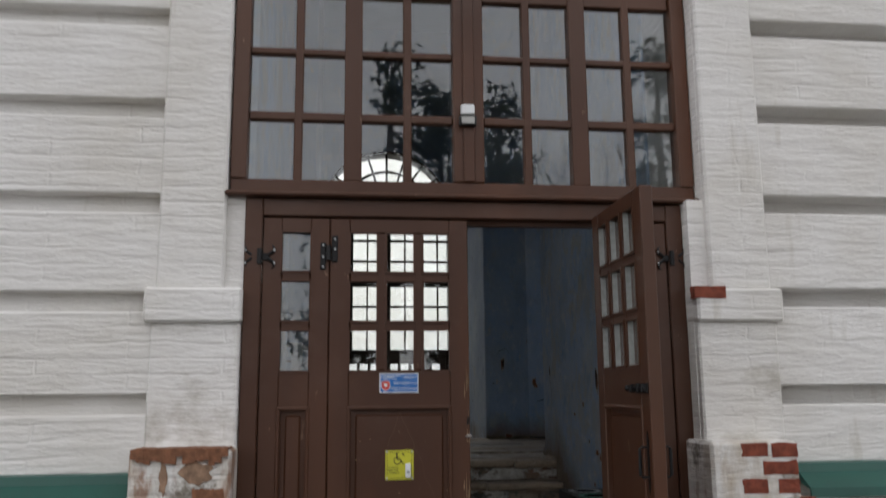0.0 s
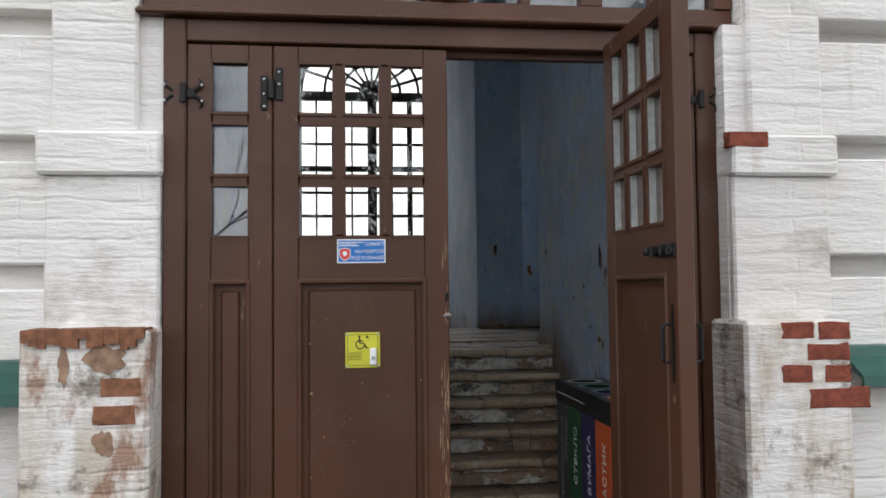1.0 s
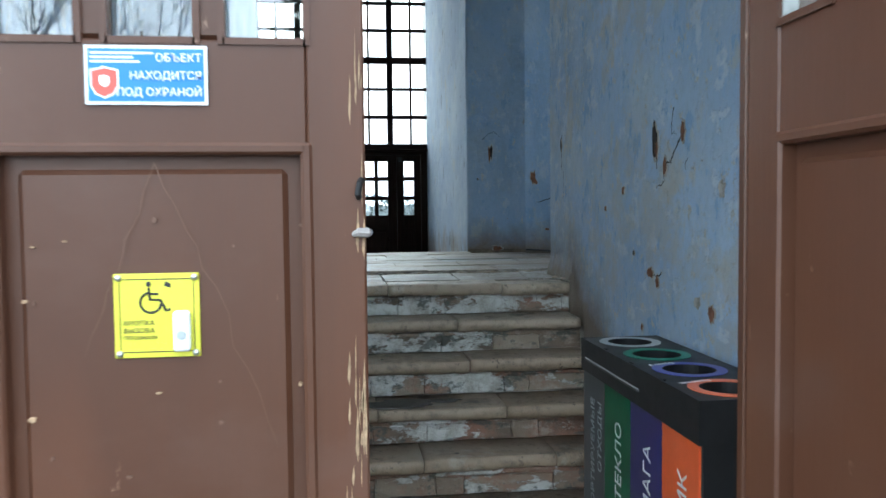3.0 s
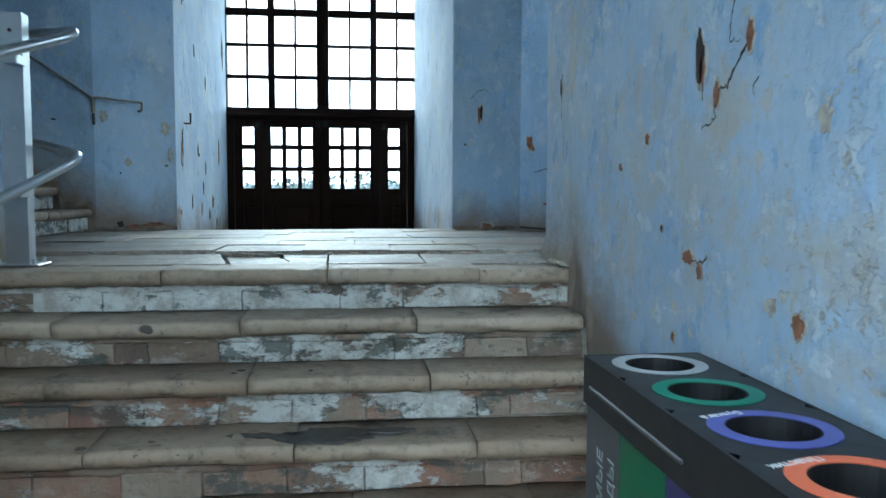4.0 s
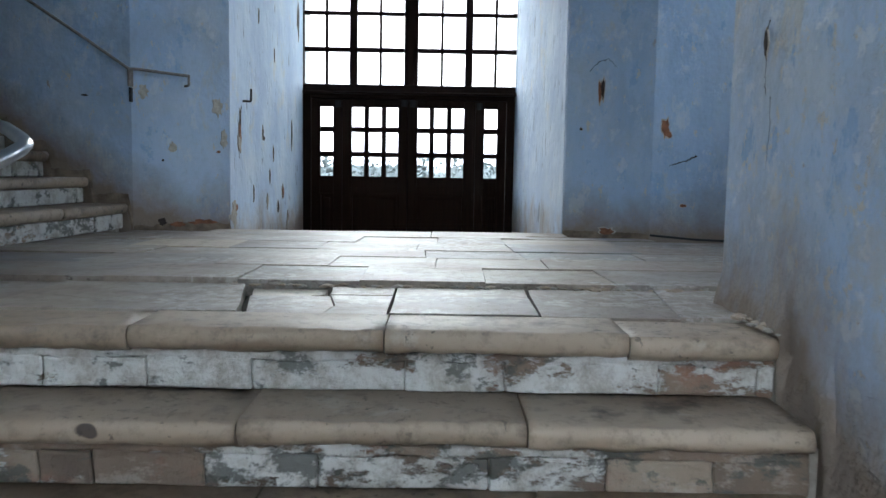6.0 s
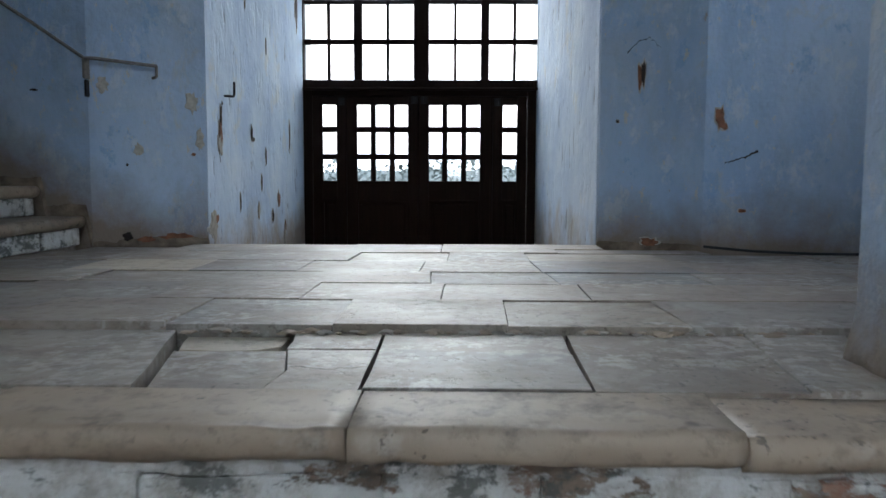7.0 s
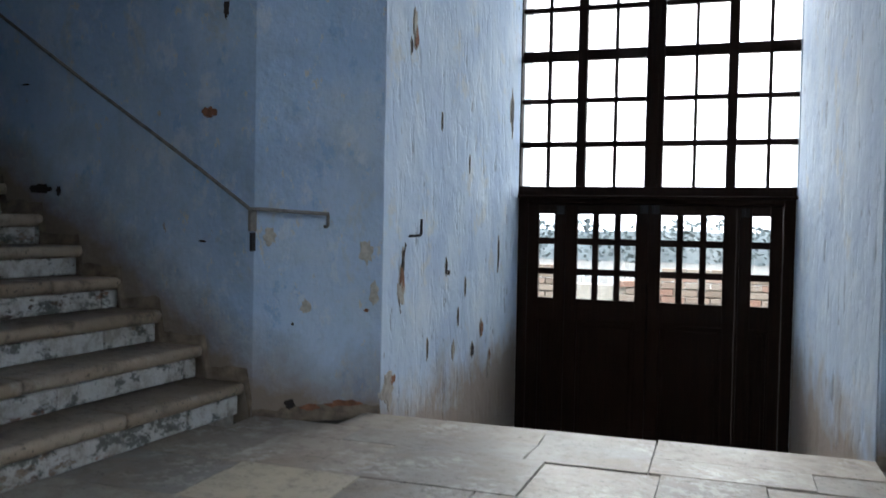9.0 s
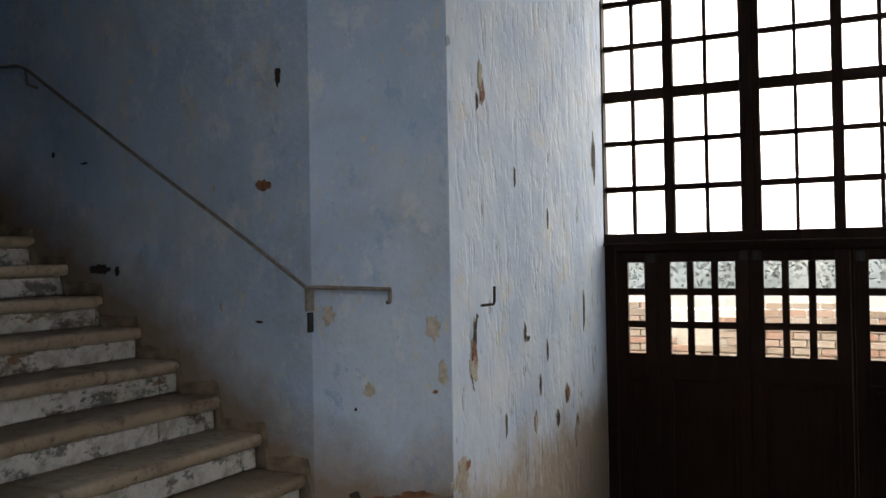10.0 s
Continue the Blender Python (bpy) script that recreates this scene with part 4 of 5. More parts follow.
for pts, w in ((((0.55, 7.69), (0.62, 7.67), (0.69, 7.69)), 0.006), (((-0.3, 7.75), (-0.15, 7.70), (0.02, 7.72)), 0.004)):
    crack("floor", pts, w, floor)
# rubble and mortar along the lifted row of slabs
def wall_foot(way, height, bulge, parent, material, seed):
    """Lumpy plaster swelling out along the foot of a wall; way(f) gives foot, outward normal and floor height."""
    bm, rows, nu, nv = bmesh.new(), [], 70, 9
    for i in range(nu + 1):
        base, out, z = way(i / nu)
        row = []
        for j in range(nv + 1):
            g = j / nv
            q = Vector((base.x * 9, base.y * 9, g * 3 + seed))
            swell = bulge * (1 - g) ** 1.7 * (1.0 + 0.9 * noise.noise(q)) + 0.006 * noise.noise(q * 3.1) * (1 - g) - 0.004 * g
            row.append(bm.verts.new(base + out * swell + Vector((0, 0, z - 0.03 + g * height * (1 + 0.4 * noise.noise(q * 0.4))))))
        rows.append(row)
    for p, q in zip(rows, rows[1:]):
        for j in range(nv):
            bm.faces.new((p[j], q[j], q[j + 1], p[j + 1])).smooth = True
    bmesh.ops.recalc_face_normals(bm, faces=bm.faces)
    return part("plaster_foot", bm, material, parent)


def east_way(f):
    y = 6.05 + f * 1.75
    return Vector((1.70, y, 0)), Vector((-1, 0, 0)), max(FLOOR, LAND - RISE * max(0, math.ceil((EDGE - y) / RUN)))


def slant_way(f):
    return Vector((-0.518 - 0.495 * f, 10.61 - 0.34 * f, 0)), Vector((0.566, -0.824, 0)), LAND


def slant_east_way(f):
    return Vector((1.633 + 0.471 * f, 10.575 - 0.318 * f, 0)), Vector((-0.56, -0.829, 0)), LAND


def stair_way(f):
    x = -1.013 - 2.0 * f
    return Vector((x, 10.27, 0)), Vector((0, -1, 0)), LAND + 0.155 + 0.1505 * max(-1, math.ceil((-1.025 - x) / 0.241 - 1))


wall_foot(east_way, 0.22, 0.026, EAST, SCUFFED, 1)
wall_foot(slant_way, 0.09, 0.035, RW, FOOT, 2)
wall_foot(slant_east_way, 0.07, 0.03, RE, FOOT, 3)
wall_foot(stair_way, 0.13, 0.025, RW, FOOT, 4)
rub = random.Random(9)
for i in range(60):
    x = rub.uniform(0.15, 1.75)
    r_ = rub.uniform(0.006, 0.022)
    bm = bmesh.new()
    bmesh.ops.create_icosphere(bm, subdivisions=1, radius=r_)
    for v in bm.verts:
        v.co = Vector((v.co.x * rub.uniform(0.8, 1.8), v.co.y * rub.uniform(0.7, 1.2), v.co.z * 0.45))
    ob = part("mortar_crumb", bm, TREAD if i % 3 else MORTAR, floor)
    ob.location = (x, 8.052 + rub.gauss(0, 0.010), LAND + 0.002)

# bricks laid bare on the pilasters
for parent, plane, spots in ((PILASTERS[1], "ped_e", ((1.79, 1.925, 1.555, 1.618), (1.94, 2.075, 1.548, 1.616), (1.895, 2.07, 1.468, 1.535), (1.788, 1.912, 1.385, 1.452), (1.965, 2.075, 1.382, 1.450), (1.90, 2.15, 1.282, 1.360))),
                             (PILASTERS[1], "cap_e", ((1.665, 1.835, 2.332, 2.394),)),
                             (PILASTERS[0], "ped_w", ((-0.77, -0.63, 1.385, 1.455), (-0.80, -0.65, 1.285, 1.355)))):
    for x0, x1, z0, z1 in spots:
        y = {"ped_e": 4.20, "cap_e": 4.34, "ped_w": 4.28}[plane]
        bm = block(x0, x1, y - 0.003, y + 0.05, z0, z1, bevel=0.004)
        bmesh.ops.subdivide_edges(bm, edges=bm.edges[:], cuts=2)
        for v in bm.verts:
            v.co += Vector((rnd.uniform(-0.005, 0.005), rnd.uniform(-0.002, 0.003), rnd.uniform(-0.004, 0.004)))
        part("brick", bm, BRICK if parent is PILASTERS[1] else RUST, parent, "bare red brick where the limewash has fallen off")
WET = plain("damp_stain", (0.075, 0.066, 0.055), 0.5, 0.0, 0.5, 40)
for plane, x, y, w, h in (("tread3", 0.50, 6.73, 0.20, 0.07), ("tread3", 0.60, 6.70, 0.14, 0.12), ("tread3", 0.74, 6.74, 0.30, 0.13), ("tread3", 0.92, 6.75, 0.20, 0.06), ("tread3", 0.72, 6.66, 0.20, 0.07), ("tread3", 0.45, 6.69, 0.06, 0.03),
                          ("tread3", -0.02, 6.66, 0.03, 0.03), ("tread3", 0.18, 6.70, 0.025, 0.02), ("tread2", 0.42, 6.98, 0.03, 0.03), ("tread2", 0.40, 6.94, 0.02, 0.02), ("tread2", 0.22, 6.93, 0.025, 0.015), ("tread2", 0.66, 6.95, 0.015, 0.012)):
    patch(plane, x, y, w, h, WET, "damp_stain", rim=False, parent=stairs)
STAIN = plain("rust_stain", (0.38, 0.24, 0.16), 0.95, 0.0, 0.55, 22)
for a, z, w, h in ((-0.755, 1.522, 0.15, 0.12), (-0.76, 1.22, 0.08, 0.11), (-0.90, 1.50, 0.04, 0.16)):
    patch("ped_w", a, z, w, h, STAIN, "rust_stain", rim=False, parent=PILASTERS[0])
# ragged brown tile ledge on the west pedestal
ledge = bmesh.new()
for i in range(15):
    x0 = -1.045 + i * 0.0285
    drop = 1.598 - 0.030 * abs(math.sin(i * 0.9)) - rnd.uniform(0, 0.012)
    prism([(x0, drop), (x0 + 0.0286, drop + rnd.uniform(-0.008, 0.008)), (x0 + 0.0286, 1.632), (x0, 1.632 + rnd.uniform(-0.003, 0.003))], "y", 4.262 + rnd.uniform(-0.004, 0.004), 4.40, ledge)
part("tile_ledge", ledge, RUST, PILASTERS[0], "broken brown tile ledge")
# ---- recycling bin ----
BLACK = plain("black_powder_coat", (0.010, 0.010, 0.011), 0.5, 0.0, 0.2, 30)
PANELS = {"grey": plain("grey_vinyl", (0.075, 0.08, 0.085), 0.4), "green": plain("green_vinyl", (0.006, 0.12, 0.045), 0.4),
          "blue": plain("blue_vinyl", (0.030, 0.025, 0.13), 0.4), "orange": plain("orange_vinyl", (0.72, 0.115, 0.03), 0.4)}
RINGS = {"grey": plain("grey_ring", (0.42, 0.44, 0.45), 0.4), "green": plain("green_ring", (0.01, 0.20, 0.12), 0.4),
         "blue": plain("blue_ring", (0.09, 0.10, 0.38), 0.4), "orange": plain("orange_ring", (0.75, 0.16, 0.06), 0.4)}
LETTER = plain("white_lettering", (0.72, 0.74, 0.74), 0.5)
PALE = plain("pale_lettering", (0.34, 0.37, 0.38), 0.5)


def lettering(name, text, size, m, material, parent, space=1.0, align="LEFT"):
    """Words as a thin mesh, laid at the pose m."""
    cu = bpy.data.curves.new(name, "FONT")
    cu.body, cu.size, cu.extrude, cu.space_character, cu.align_x = text, size, 0.0006, space, align
    cu.resolution_u = 3
    tmp = bpy.data.objects.new(name, cu)
    scene.collection.objects.link(tmp)
    bpy.context.view_layer.update()
    me = bpy.data.meshes.new_from_object(tmp.evaluated_get(bpy.context.evaluated_depsgraph_get()))
    bpy.data.objects.remove(tmp)
    me.materials.clear()
    me.materials.append(material)
    ob = part(name, me, None, parent)
    ob.matrix_basis = m
    return ob


def recycling_bin():
    """Four compartments in a row; local x runs along the front from the rear end, y from the front to the wall, z up."""
    turn = Matrix(((0, 1, 0, 1.366), (-1, 0, 0, 6.05), (0, 0, 1, FLOOR), (0, 0, 0, 1)))
    root = thing("recycling_bin", turn, "black four-part recycling bin with coloured panels beside the wall", "recycling bin")
    L, D, H = 1.02, 0.295, 0.855
    body = bmesh.new()
    box(body, 0.012, L - 0.012, 0.012, D - 0.004, 0.03, H - 0.09, 0.006)
    part("body", body, BLACK, root)
    for x in (0.06, L - 0.06):
        part("foot", block(x - 0.03, x + 0.03, 0.04, D - 0.04, 0.0, 0.032, bevel=0.004), BLACK, root)
    w = L / 4
    lid = bmesh.new()
    for i in range(4):
        cx, cy, r = (i + 0.5) * w, D / 2 - 0.005, 0.0785
        n = 32
        ring, edge, low = [], [], []
        for k in range(n):
            a = k * math.tau / n
            c, q = math.cos(a), math.sin(a)
            f = min((w / 2) / max(abs(c), 1e-6), ((D / 2) / max(abs(q), 1e-6)))
            ring.append(lid.verts.new((cx + r * c, cy + r * q, H)))
            edge.append(lid.verts.new((cx + c * f, D / 2 + q * f, H)))
            low.append(lid.verts.new((cx + r * c, cy + r * q, H - 0.085)))
        for k in range(n):
            j = (k + 1) % n
            lid.faces.new((ring[k], ring[j], edge[j], edge[k]))
            lid.faces.new((ring[j], ring[k], low[k], low[j]))
    bmesh.ops.remove_doubles(lid, verts=lid.verts, dist=0.0008)
    for y0, y1 in ((0.0, 0.006), (D - 0.006, D)):
        box(lid, 0.0, L, y0, y1, H - 0.115, H + 0.0005)
    for x0, x1 in ((0.0, 0.006), (L - 0.006, L)):
        box(lid, x0, x1, 0.006, D - 0.006, H - 0.115, H + 0.0005)
    part("lid", lid, BLACK, root)
    part("grip_strip", block(0.06, 0.60, -0.006, 0.001, H - 0.072, H - 0.062, bevel=0.002), PLATE_METAL, root, "thin metal grip strip")
    for i, (key, words) in enumerate((("grey", "НЕСОРТИРУЕМЫЕ"), ("green", "СТЕКЛО"), ("blue", "БУМАГА"), ("orange", "ПЛАСТИК"))):
        x0, x1 = i * w + (0.012 if i == 0 else 0.0), (i + 1) * w - (0.012 if i == 3 else 0.0)
        panel = part("front_panel", block(x0 + 0.001, x1 - 0.001, 0.006, 0.0125, 0.05, H - 0.118), PANELS[key], root, key + " vinyl front panel")
        ring = part("opening_ring", prism([((i + 0.5) * w + 0.109 * math.cos(a), D / 2 - 0.005 + 0.109 * math.sin(a)) for a in (k * math.tau / 40 for k in range(41))]
                                           + [((i + 0.5) * w + 0.079 * math.cos(a), D / 2 - 0.005 + 0.079 * math.sin(a)) for a in (-k * math.tau / 40 for k in range(41))], "z", H + 0.0005, H + 0.0022), RINGS[key], root, key + " ring round the opening")
        up = Matrix(((0, -1, 0, 0), (0, 0, -1, 0.0045), (1, 0, 0, 0), (0, 0, 0, 1)))
        size = 0.078 if i else 0.056
        lettering("lettering", words, size, Matrix.Translation((x0 + (0.17 if i else 0.13), 0, 0.64 if i else 0.66)) @ up, LETTER if i else PALE, panel, 1.0, "RIGHT")
        if i == 0:
            lettering("lettering", "ОТХОДЫ", size, Matrix.Translation((x0 + 0.21, 0, 0.66)) @ up, PALE, panel, 1.0, "RIGHT")
        if i in (2, 3):
            word = "Бумага" if i == 2 else "Пластик"
            lettering("lettering", word, 0.026, Matrix(((0.3, 0.95, 0, (i + 0.5) * w - 0.105), (-0.95, 0.3, 0, 0.13), (0, 0, 1, H + 0.0026), (0, 0, 0, 1))), LETTER, ring)
        if i:
            part("bag_edge", block((i + 0.5) * w - 0.004, (i + 0.5) * w + 0.055, 0.085, 0.093, H - 0.05, H - 0.035, bevel=0.002), RINGS["grey"], root, "pale edge of the bag inside")
        liner = bmesh.new()
        bmesh.ops.create_cone(liner, cap_ends=True, segments=24, radius1=0.077, radius2=0.077, depth=0.5, matrix=Matrix.Translation(((i + 0.5) * w, D / 2 - 0.005, H - 0.36)))
        part("liner", liner, DARK, root)
    return root


PLATE_METAL = plain("brushed_strip", (0.10, 0.10, 0.105), 0.45, 0.3)
recycling_bin()

# ---- signs on the closed leaf ----
BLUE_PRINT = plain("blue_print", (0.015, 0.16, 0.50), 0.35)
WHITE_PRINT = plain("white_print", (0.80, 0.82, 0.83), 0.4)
RED_PRINT = plain("red_print", (0.62, 0.07, 0.05), 0.4)
YELLOW = plain("yellow_plastic", (0.60, 0.58, 0.045), 0.35)
BLACK_PRINT = plain("black_print", (0.012, 0.012, 0.012), 0.5)
flat = pose(0, 0, 0, 90, 0, 0)

sign = thing("security_sign", pose(0.171, 4.4955, 1.918), "blue and white security notice stuck on the door", "sign")
part("backing", block(-0.097, 0.097, 0.0, 0.0045, -0.048, 0.048), WHITE_PRINT, sign)
part("field", block(-0.092, 0.092, -0.0012, 0.0, -0.043, 0.043), BLUE_PRINT, sign)
for text, z in (("ОБЪЕКТ", 0.022), ("НАХОДИТСЯ", -0.007), ("ПОД ОХРАНОЙ", -0.034)):
    lettering("lettering", text, 0.0180, pose(0.089, -0.0026, z) @ flat, WHITE_PRINT, sign, 1.0, "RIGHT")
for i in range(3):
    part("small_print", block(-0.088, (0.012, -0.02, -0.01)[i], -0.0018, -0.0011, 0.034 - 0.007 * i, 0.037 - 0.007 * i), WHITE_PRINT, sign)
shield = [(-0.02, 0.018), (0.0, 0.023), (0.02, 0.018), (0.02, -0.006), (0.013, -0.018), (0.0, -0.024), (-0.013, -0.018), (-0.02, -0.006)]
part("emblem_edge", prism([(x * 1.12 - 0.066, z * 1.12 - 0.012) for x, z in shield], "y", -0.0018, -0.001), WHITE_PRINT, sign)
part("emblem", prism([(x - 0.066, z - 0.012) for x, z in shield], "y", -0.0024, -0.0015), RED_PRINT, sign)
part("emblem_mark", prism([(x * 0.4 - 0.066, z * 0.4 - 0.01) for x, z in shield], "y", -0.003, -0.002), WHITE_PRINT, sign)

plate = thing("call_button_plate", pose(0.1745, 4.512, 1.520), "yellow call plate with wheelchair symbol and white button", "sign")
part("backing", block(-0.0695, 0.0695, -0.003, 0.001, -0.071, 0.071, bevel=0.001), YELLOW, plate)
edge = bmesh.new()
for a, b, c, d in ((-0.061, -0.0595, -0.062, 0.062), (0.0595, 0.061, -0.062, 0.062), (-0.061, 0.061, 0.0605, 0.062), (-0.061, 0.061, -0.062, -0.0605)):
    box(edge, a, b, -0.0038, -0.0028, c, d)
part("border", edge, BLACK_PRINT, plate)
for x in (-0.062, 0.062):
    for z in (-0.064, 0.064):
        bm = bmesh.new()
        bmesh.ops.create_uvsphere(bm, u_segments=12, v_segments=6, radius=0.006)
        ob = smooth(part("screw_cap", bm, STEEL, plate))
        ob.matrix_basis = pose(x, -0.003, z)
icon = bmesh.new()
arc_pts = [(-0.010 + 0.017 * math.cos(a), -0.0036, 0.022 + 0.017 * math.sin(a)) for a in (radians(100 + k * 15) for k in range(18))]
tube(arc_pts, 0.0022, 6, icon)
tube([(-0.013, -0.0036, 0.047), (-0.011, -0.0036, 0.027), (0.006, -0.0036, 0.026), (0.015, -0.0036, 0.008), (0.022, -0.0036, 0.011)], 0.0026, 6, icon)
tube([(-0.012, -0.0036, 0.037), (0.003, -0.0036, 0.036)], 0.0022, 6, icon)
bmesh.ops.create_uvsphere(icon, u_segments=10, v_segments=6, radius=0.0048, matrix=Matrix.Translation((-0.013, -0.0036, 0.053)) @ Matrix.Diagonal((1, 0.2, 1, 1)))
part("wheelchair_symbol", icon, BLACK_PRINT, plate)
part("bell_symbol", prism([(0.012, 0.05), (0.015, 0.058), (0.023, 0.053), (0.024, 0.046)], "y", -0.0042, -0.0028), BLACK_PRINT, plate)
for text, z, size in (("КНОПКА", -0.016, 0.0115), ("ВЫЗОВА", -0.029, 0.0115), ("ПЕРСОНАЛА", -0.040, 0.0085)):
    lettering("lettering", text, size, pose(-0.055, -0.0036, z) @ flat, BLACK_PRINT, plate, 1.05)
dots = bmesh.new()
for r_ in range(2):
    for i in range(11):
        if rnd.random() < 0.8:
            box(dots, -0.055 + i * 0.0065, -0.0515 + i * 0.0065, -0.0042, -0.003, -0.049 - r_ * 0.009, -0.0465 - r_ * 0.009)
part("raised_dots", dots, YELLOW, plate)
button = part("button_case", block(0.028, 0.055, -0.020, -0.003, -0.060, 0.008, bevel=0.004), WHITE_PRINT, plate, "white plastic button case")
bm = bmesh.new()
bmesh.ops.create_cone(bm, cap_ends=True, segments=20, radius1=0.008, radius2=0.0075, depth=0.003, matrix=Matrix.Translation((0.0415, -0.0212, -0.032)) @ pose(0, 0, 0, 90, 0, 0))
part("button", bm, PALE, button)

# ---- iron fittings of the entrance ----


def strap_hinge(name, x, z, flip, label):
    """A forged hinge with two curled horns on each wing."""
    root = thing(name, pose(x, 4.484, z) @ Matrix.Diagonal((flip, 1, 1, 1)), label, "hinge", "forged hinges")
    bm = bmesh.new()
    bmesh.ops.create_cone(bm, cap_ends=True, segments=12, radius1=0.013, radius2=0.013, depth=0.075, matrix=Matrix.Translation((0, -0.006, 0)))
    part("knuckle", bm, IRON, root)
    for s, n in ((-1, "wing"), (1, "wing")):
        wing = bmesh.new()
        box(wing, *sorted((s * 0.008, s * 0.045)), 0.004, 0.012, -0.018, 0.018, 0.003)
        for q in (-1, 1):
            line = [(s * (0.04 + 0.012 * k - (0.006 * max(0, k - 2))), 0.008, q * (0.008 + 0.009 * k)) for k in range(4)]
            line += [(s * 0.068, 0.008, q * 0.050), (s * 0.058, 0.008, q * 0.062)]
            tube(line, [0.009, 0.009, 0.009, 0.008, 0.005, 0.002], 6, wing)
        w_ob = part(n, wing, IRON, root)
        for q in (-1, 1):
            bm = bmesh.new()
            bmesh.ops.create_uvsphere(bm, u_segments=8, v_segments=5, radius=0.006, matrix=Matrix.Translation((s * 0.072, 0.0, q * 0.032)))
            part("screw", bm, STEEL, w_ob)
    return root


strap_hinge("strap_hinge", -0.527, 2.548, 1, "black forged hinge with curled horns on the frame")
strap_hinge("strap_hinge", 1.615, 2.560, -1, "black forged hinge with curled horns on the frame")
butt = thing("butt_hinge", pose(-0.182, 4.486, 2.57), "black offset plate hinge on the closed leaf", "hinge")
part("plate", block(-0.045, -0.018, 0.004, 0.013, -0.085, 0.055, bevel=0.003), IRON, butt)
part("plate", block(0.012, 0.042, 0.004, 0.013, -0.045, 0.09, bevel=0.003), IRON, butt)
bm = bmesh.new()
bmesh.ops.create_cone(bm, cap_ends=True, segments=12, radius1=0.014, radius2=0.014, depth=0.075, matrix=Matrix.Translation((-0.004, 0.0, 0)))
part("knuckle", bm, IRON, butt)
for x, z in ((-0.031, 0.04), (-0.031, -0.02), (-0.031, -0.07), (0.028, 0.02), (0.028, 0.07)):
    bm = bmesh.new()
    bmesh.ops.create_uvsphere(bm, u_segments=8, v_segments=5, radius=0.006, matrix=Matrix.Translation((x, 0.003, z)))
    part("screw", bm, STEEL, butt)


def twisted_handle(m, label):
    """A forged pull: pointed back plate and a bow of twisted bar. Local y points away from the door."""
    root = thing("pull_handle", m, label, "door handle", "forged pulls of the open leaf")
    half = [(0.014, 0.13), (0.016, 0.145), (0.010, 0.155), (0.014, 0.168), (0.006, 0.185), (0.0, 0.20)]
    out = half + [(-x, z) for x, z in half[::-1][1:]]
    out += [(x, -z) for x, z in [(-a, b) for a, b in half][0:]] + [(x, -z) for x, z in half[::-1][1:]]
    part("back_plate", prism(out, "y", 0.0, 0.005), IRON, root)
    bow = [(0, 0.003, 0.095), (0, 0.045, 0.095), (0, 0.058, 0.082)]
    bow_low = [(x, y, -z) for x, y, z in bow[::-1]]
    part("arm", tube(bow, [0.009, 0.008, 0.007]), IRON, root)
    part("arm", tube(bow_low, [0.007, 0.008, 0.009]), IRON, root)
    twist = bmesh.new()
    for ph in (0, math.pi / 2, math.pi, 3 * math.pi / 2):
        tube([(0.006 * math.cos(ph + k * 0.5), 0.058 + 0.006 * math.sin(ph + k * 0.5), 0.085 - 0.17 * k / 32) for k in range(33)], 0.0058, 6, twist)
    smooth(part("twisted_grip", twist, IRON, root))
    return root


face_in = Matrix(((0, -1, 0, 1.158), (1, 0, 0, 3.735), (0, 0, 1, 1.58), (0, 0, 0, 1))) @ Matrix.Scale(0.64, 4)
face_out = Matrix(((0, 1, 0, 1.220), (-1, 0, 0, 3.745), (0, 0, 1, 1.58), (0, 0, 0, 1))) @ Matrix.Scale(0.64, 4)
twisted_handle(face_in, "black forged twisted pull on the open leaf")
twisted_handle(face_out, "black forged twisted pull on the open leaf")
bolt = thing("slide_bolt", pose(1.158, 3.735, 1.882), "black forged slide bolt on the open leaf", "bolt")
part("back_plate", block(-0.006, 0.0, -0.035, 0.10, -0.022, 0.022, bevel=0.002), IRON, bolt)
part("bar", tube([(-0.013, -0.03, 0.0), (-0.013, 0.165, 0.0)], 0.007), IRON, bolt)
for y in (-0.015, 0.04, 0.12):
    part("staple", block(-0.026, 0.0, y - 0.008, y + 0.008, -0.017, 0.017, bevel=0.003), IRON, bolt)
bm = bmesh.new()
bmesh.ops.create_uvsphere(bm, u_segments=14, v_segments=8, radius=0.014, matrix=Matrix.Translation((-0.016, 0.175, 0.0)))
part("knob", bm, IRON, bolt)
lock = thing("keyhole_plate", pose(1.159, 3.735, 1.40), "small round brass keyhole plate on the open leaf", "keyhole")
bm = bmesh.new()
bmesh.ops.create_cone(bm, cap_ends=True, segments=16, radius1=0.014, radius2=0.012, depth=0.004, matrix=pose(0, 0, 0, 0, 90, 0))
part("escutcheon", bm, plain("worn_brass", (0.35, 0.25, 0.13), 0.4, 0.8), lock)
hasp = thing("lock_strike", pose(0.527, 4.498, 1.655) @ Matrix.Scale(0.8, 4), "worn steel striker and black staple on the leaf edge", "door hardware")
part("striker", tube([(-0.03, -0.004, -0.004), (-0.018, -0.010, 0.0), (0.0, -0.008, 0.0), (0.006, 0.012, 0.0)], [0.005, 0.010, 0.011, 0.008]), plain("worn_zinc", (0.27, 0.245, 0.23), 0.6, 0.0, 0.3, 60), hasp)
part("staple", tube([(-0.016, 0.0, 0.075), (-0.018, -0.014, 0.082), (-0.014, -0.016, 0.105), (-0.01, 0.0, 0.112)], 0.007), IRON, hasp)
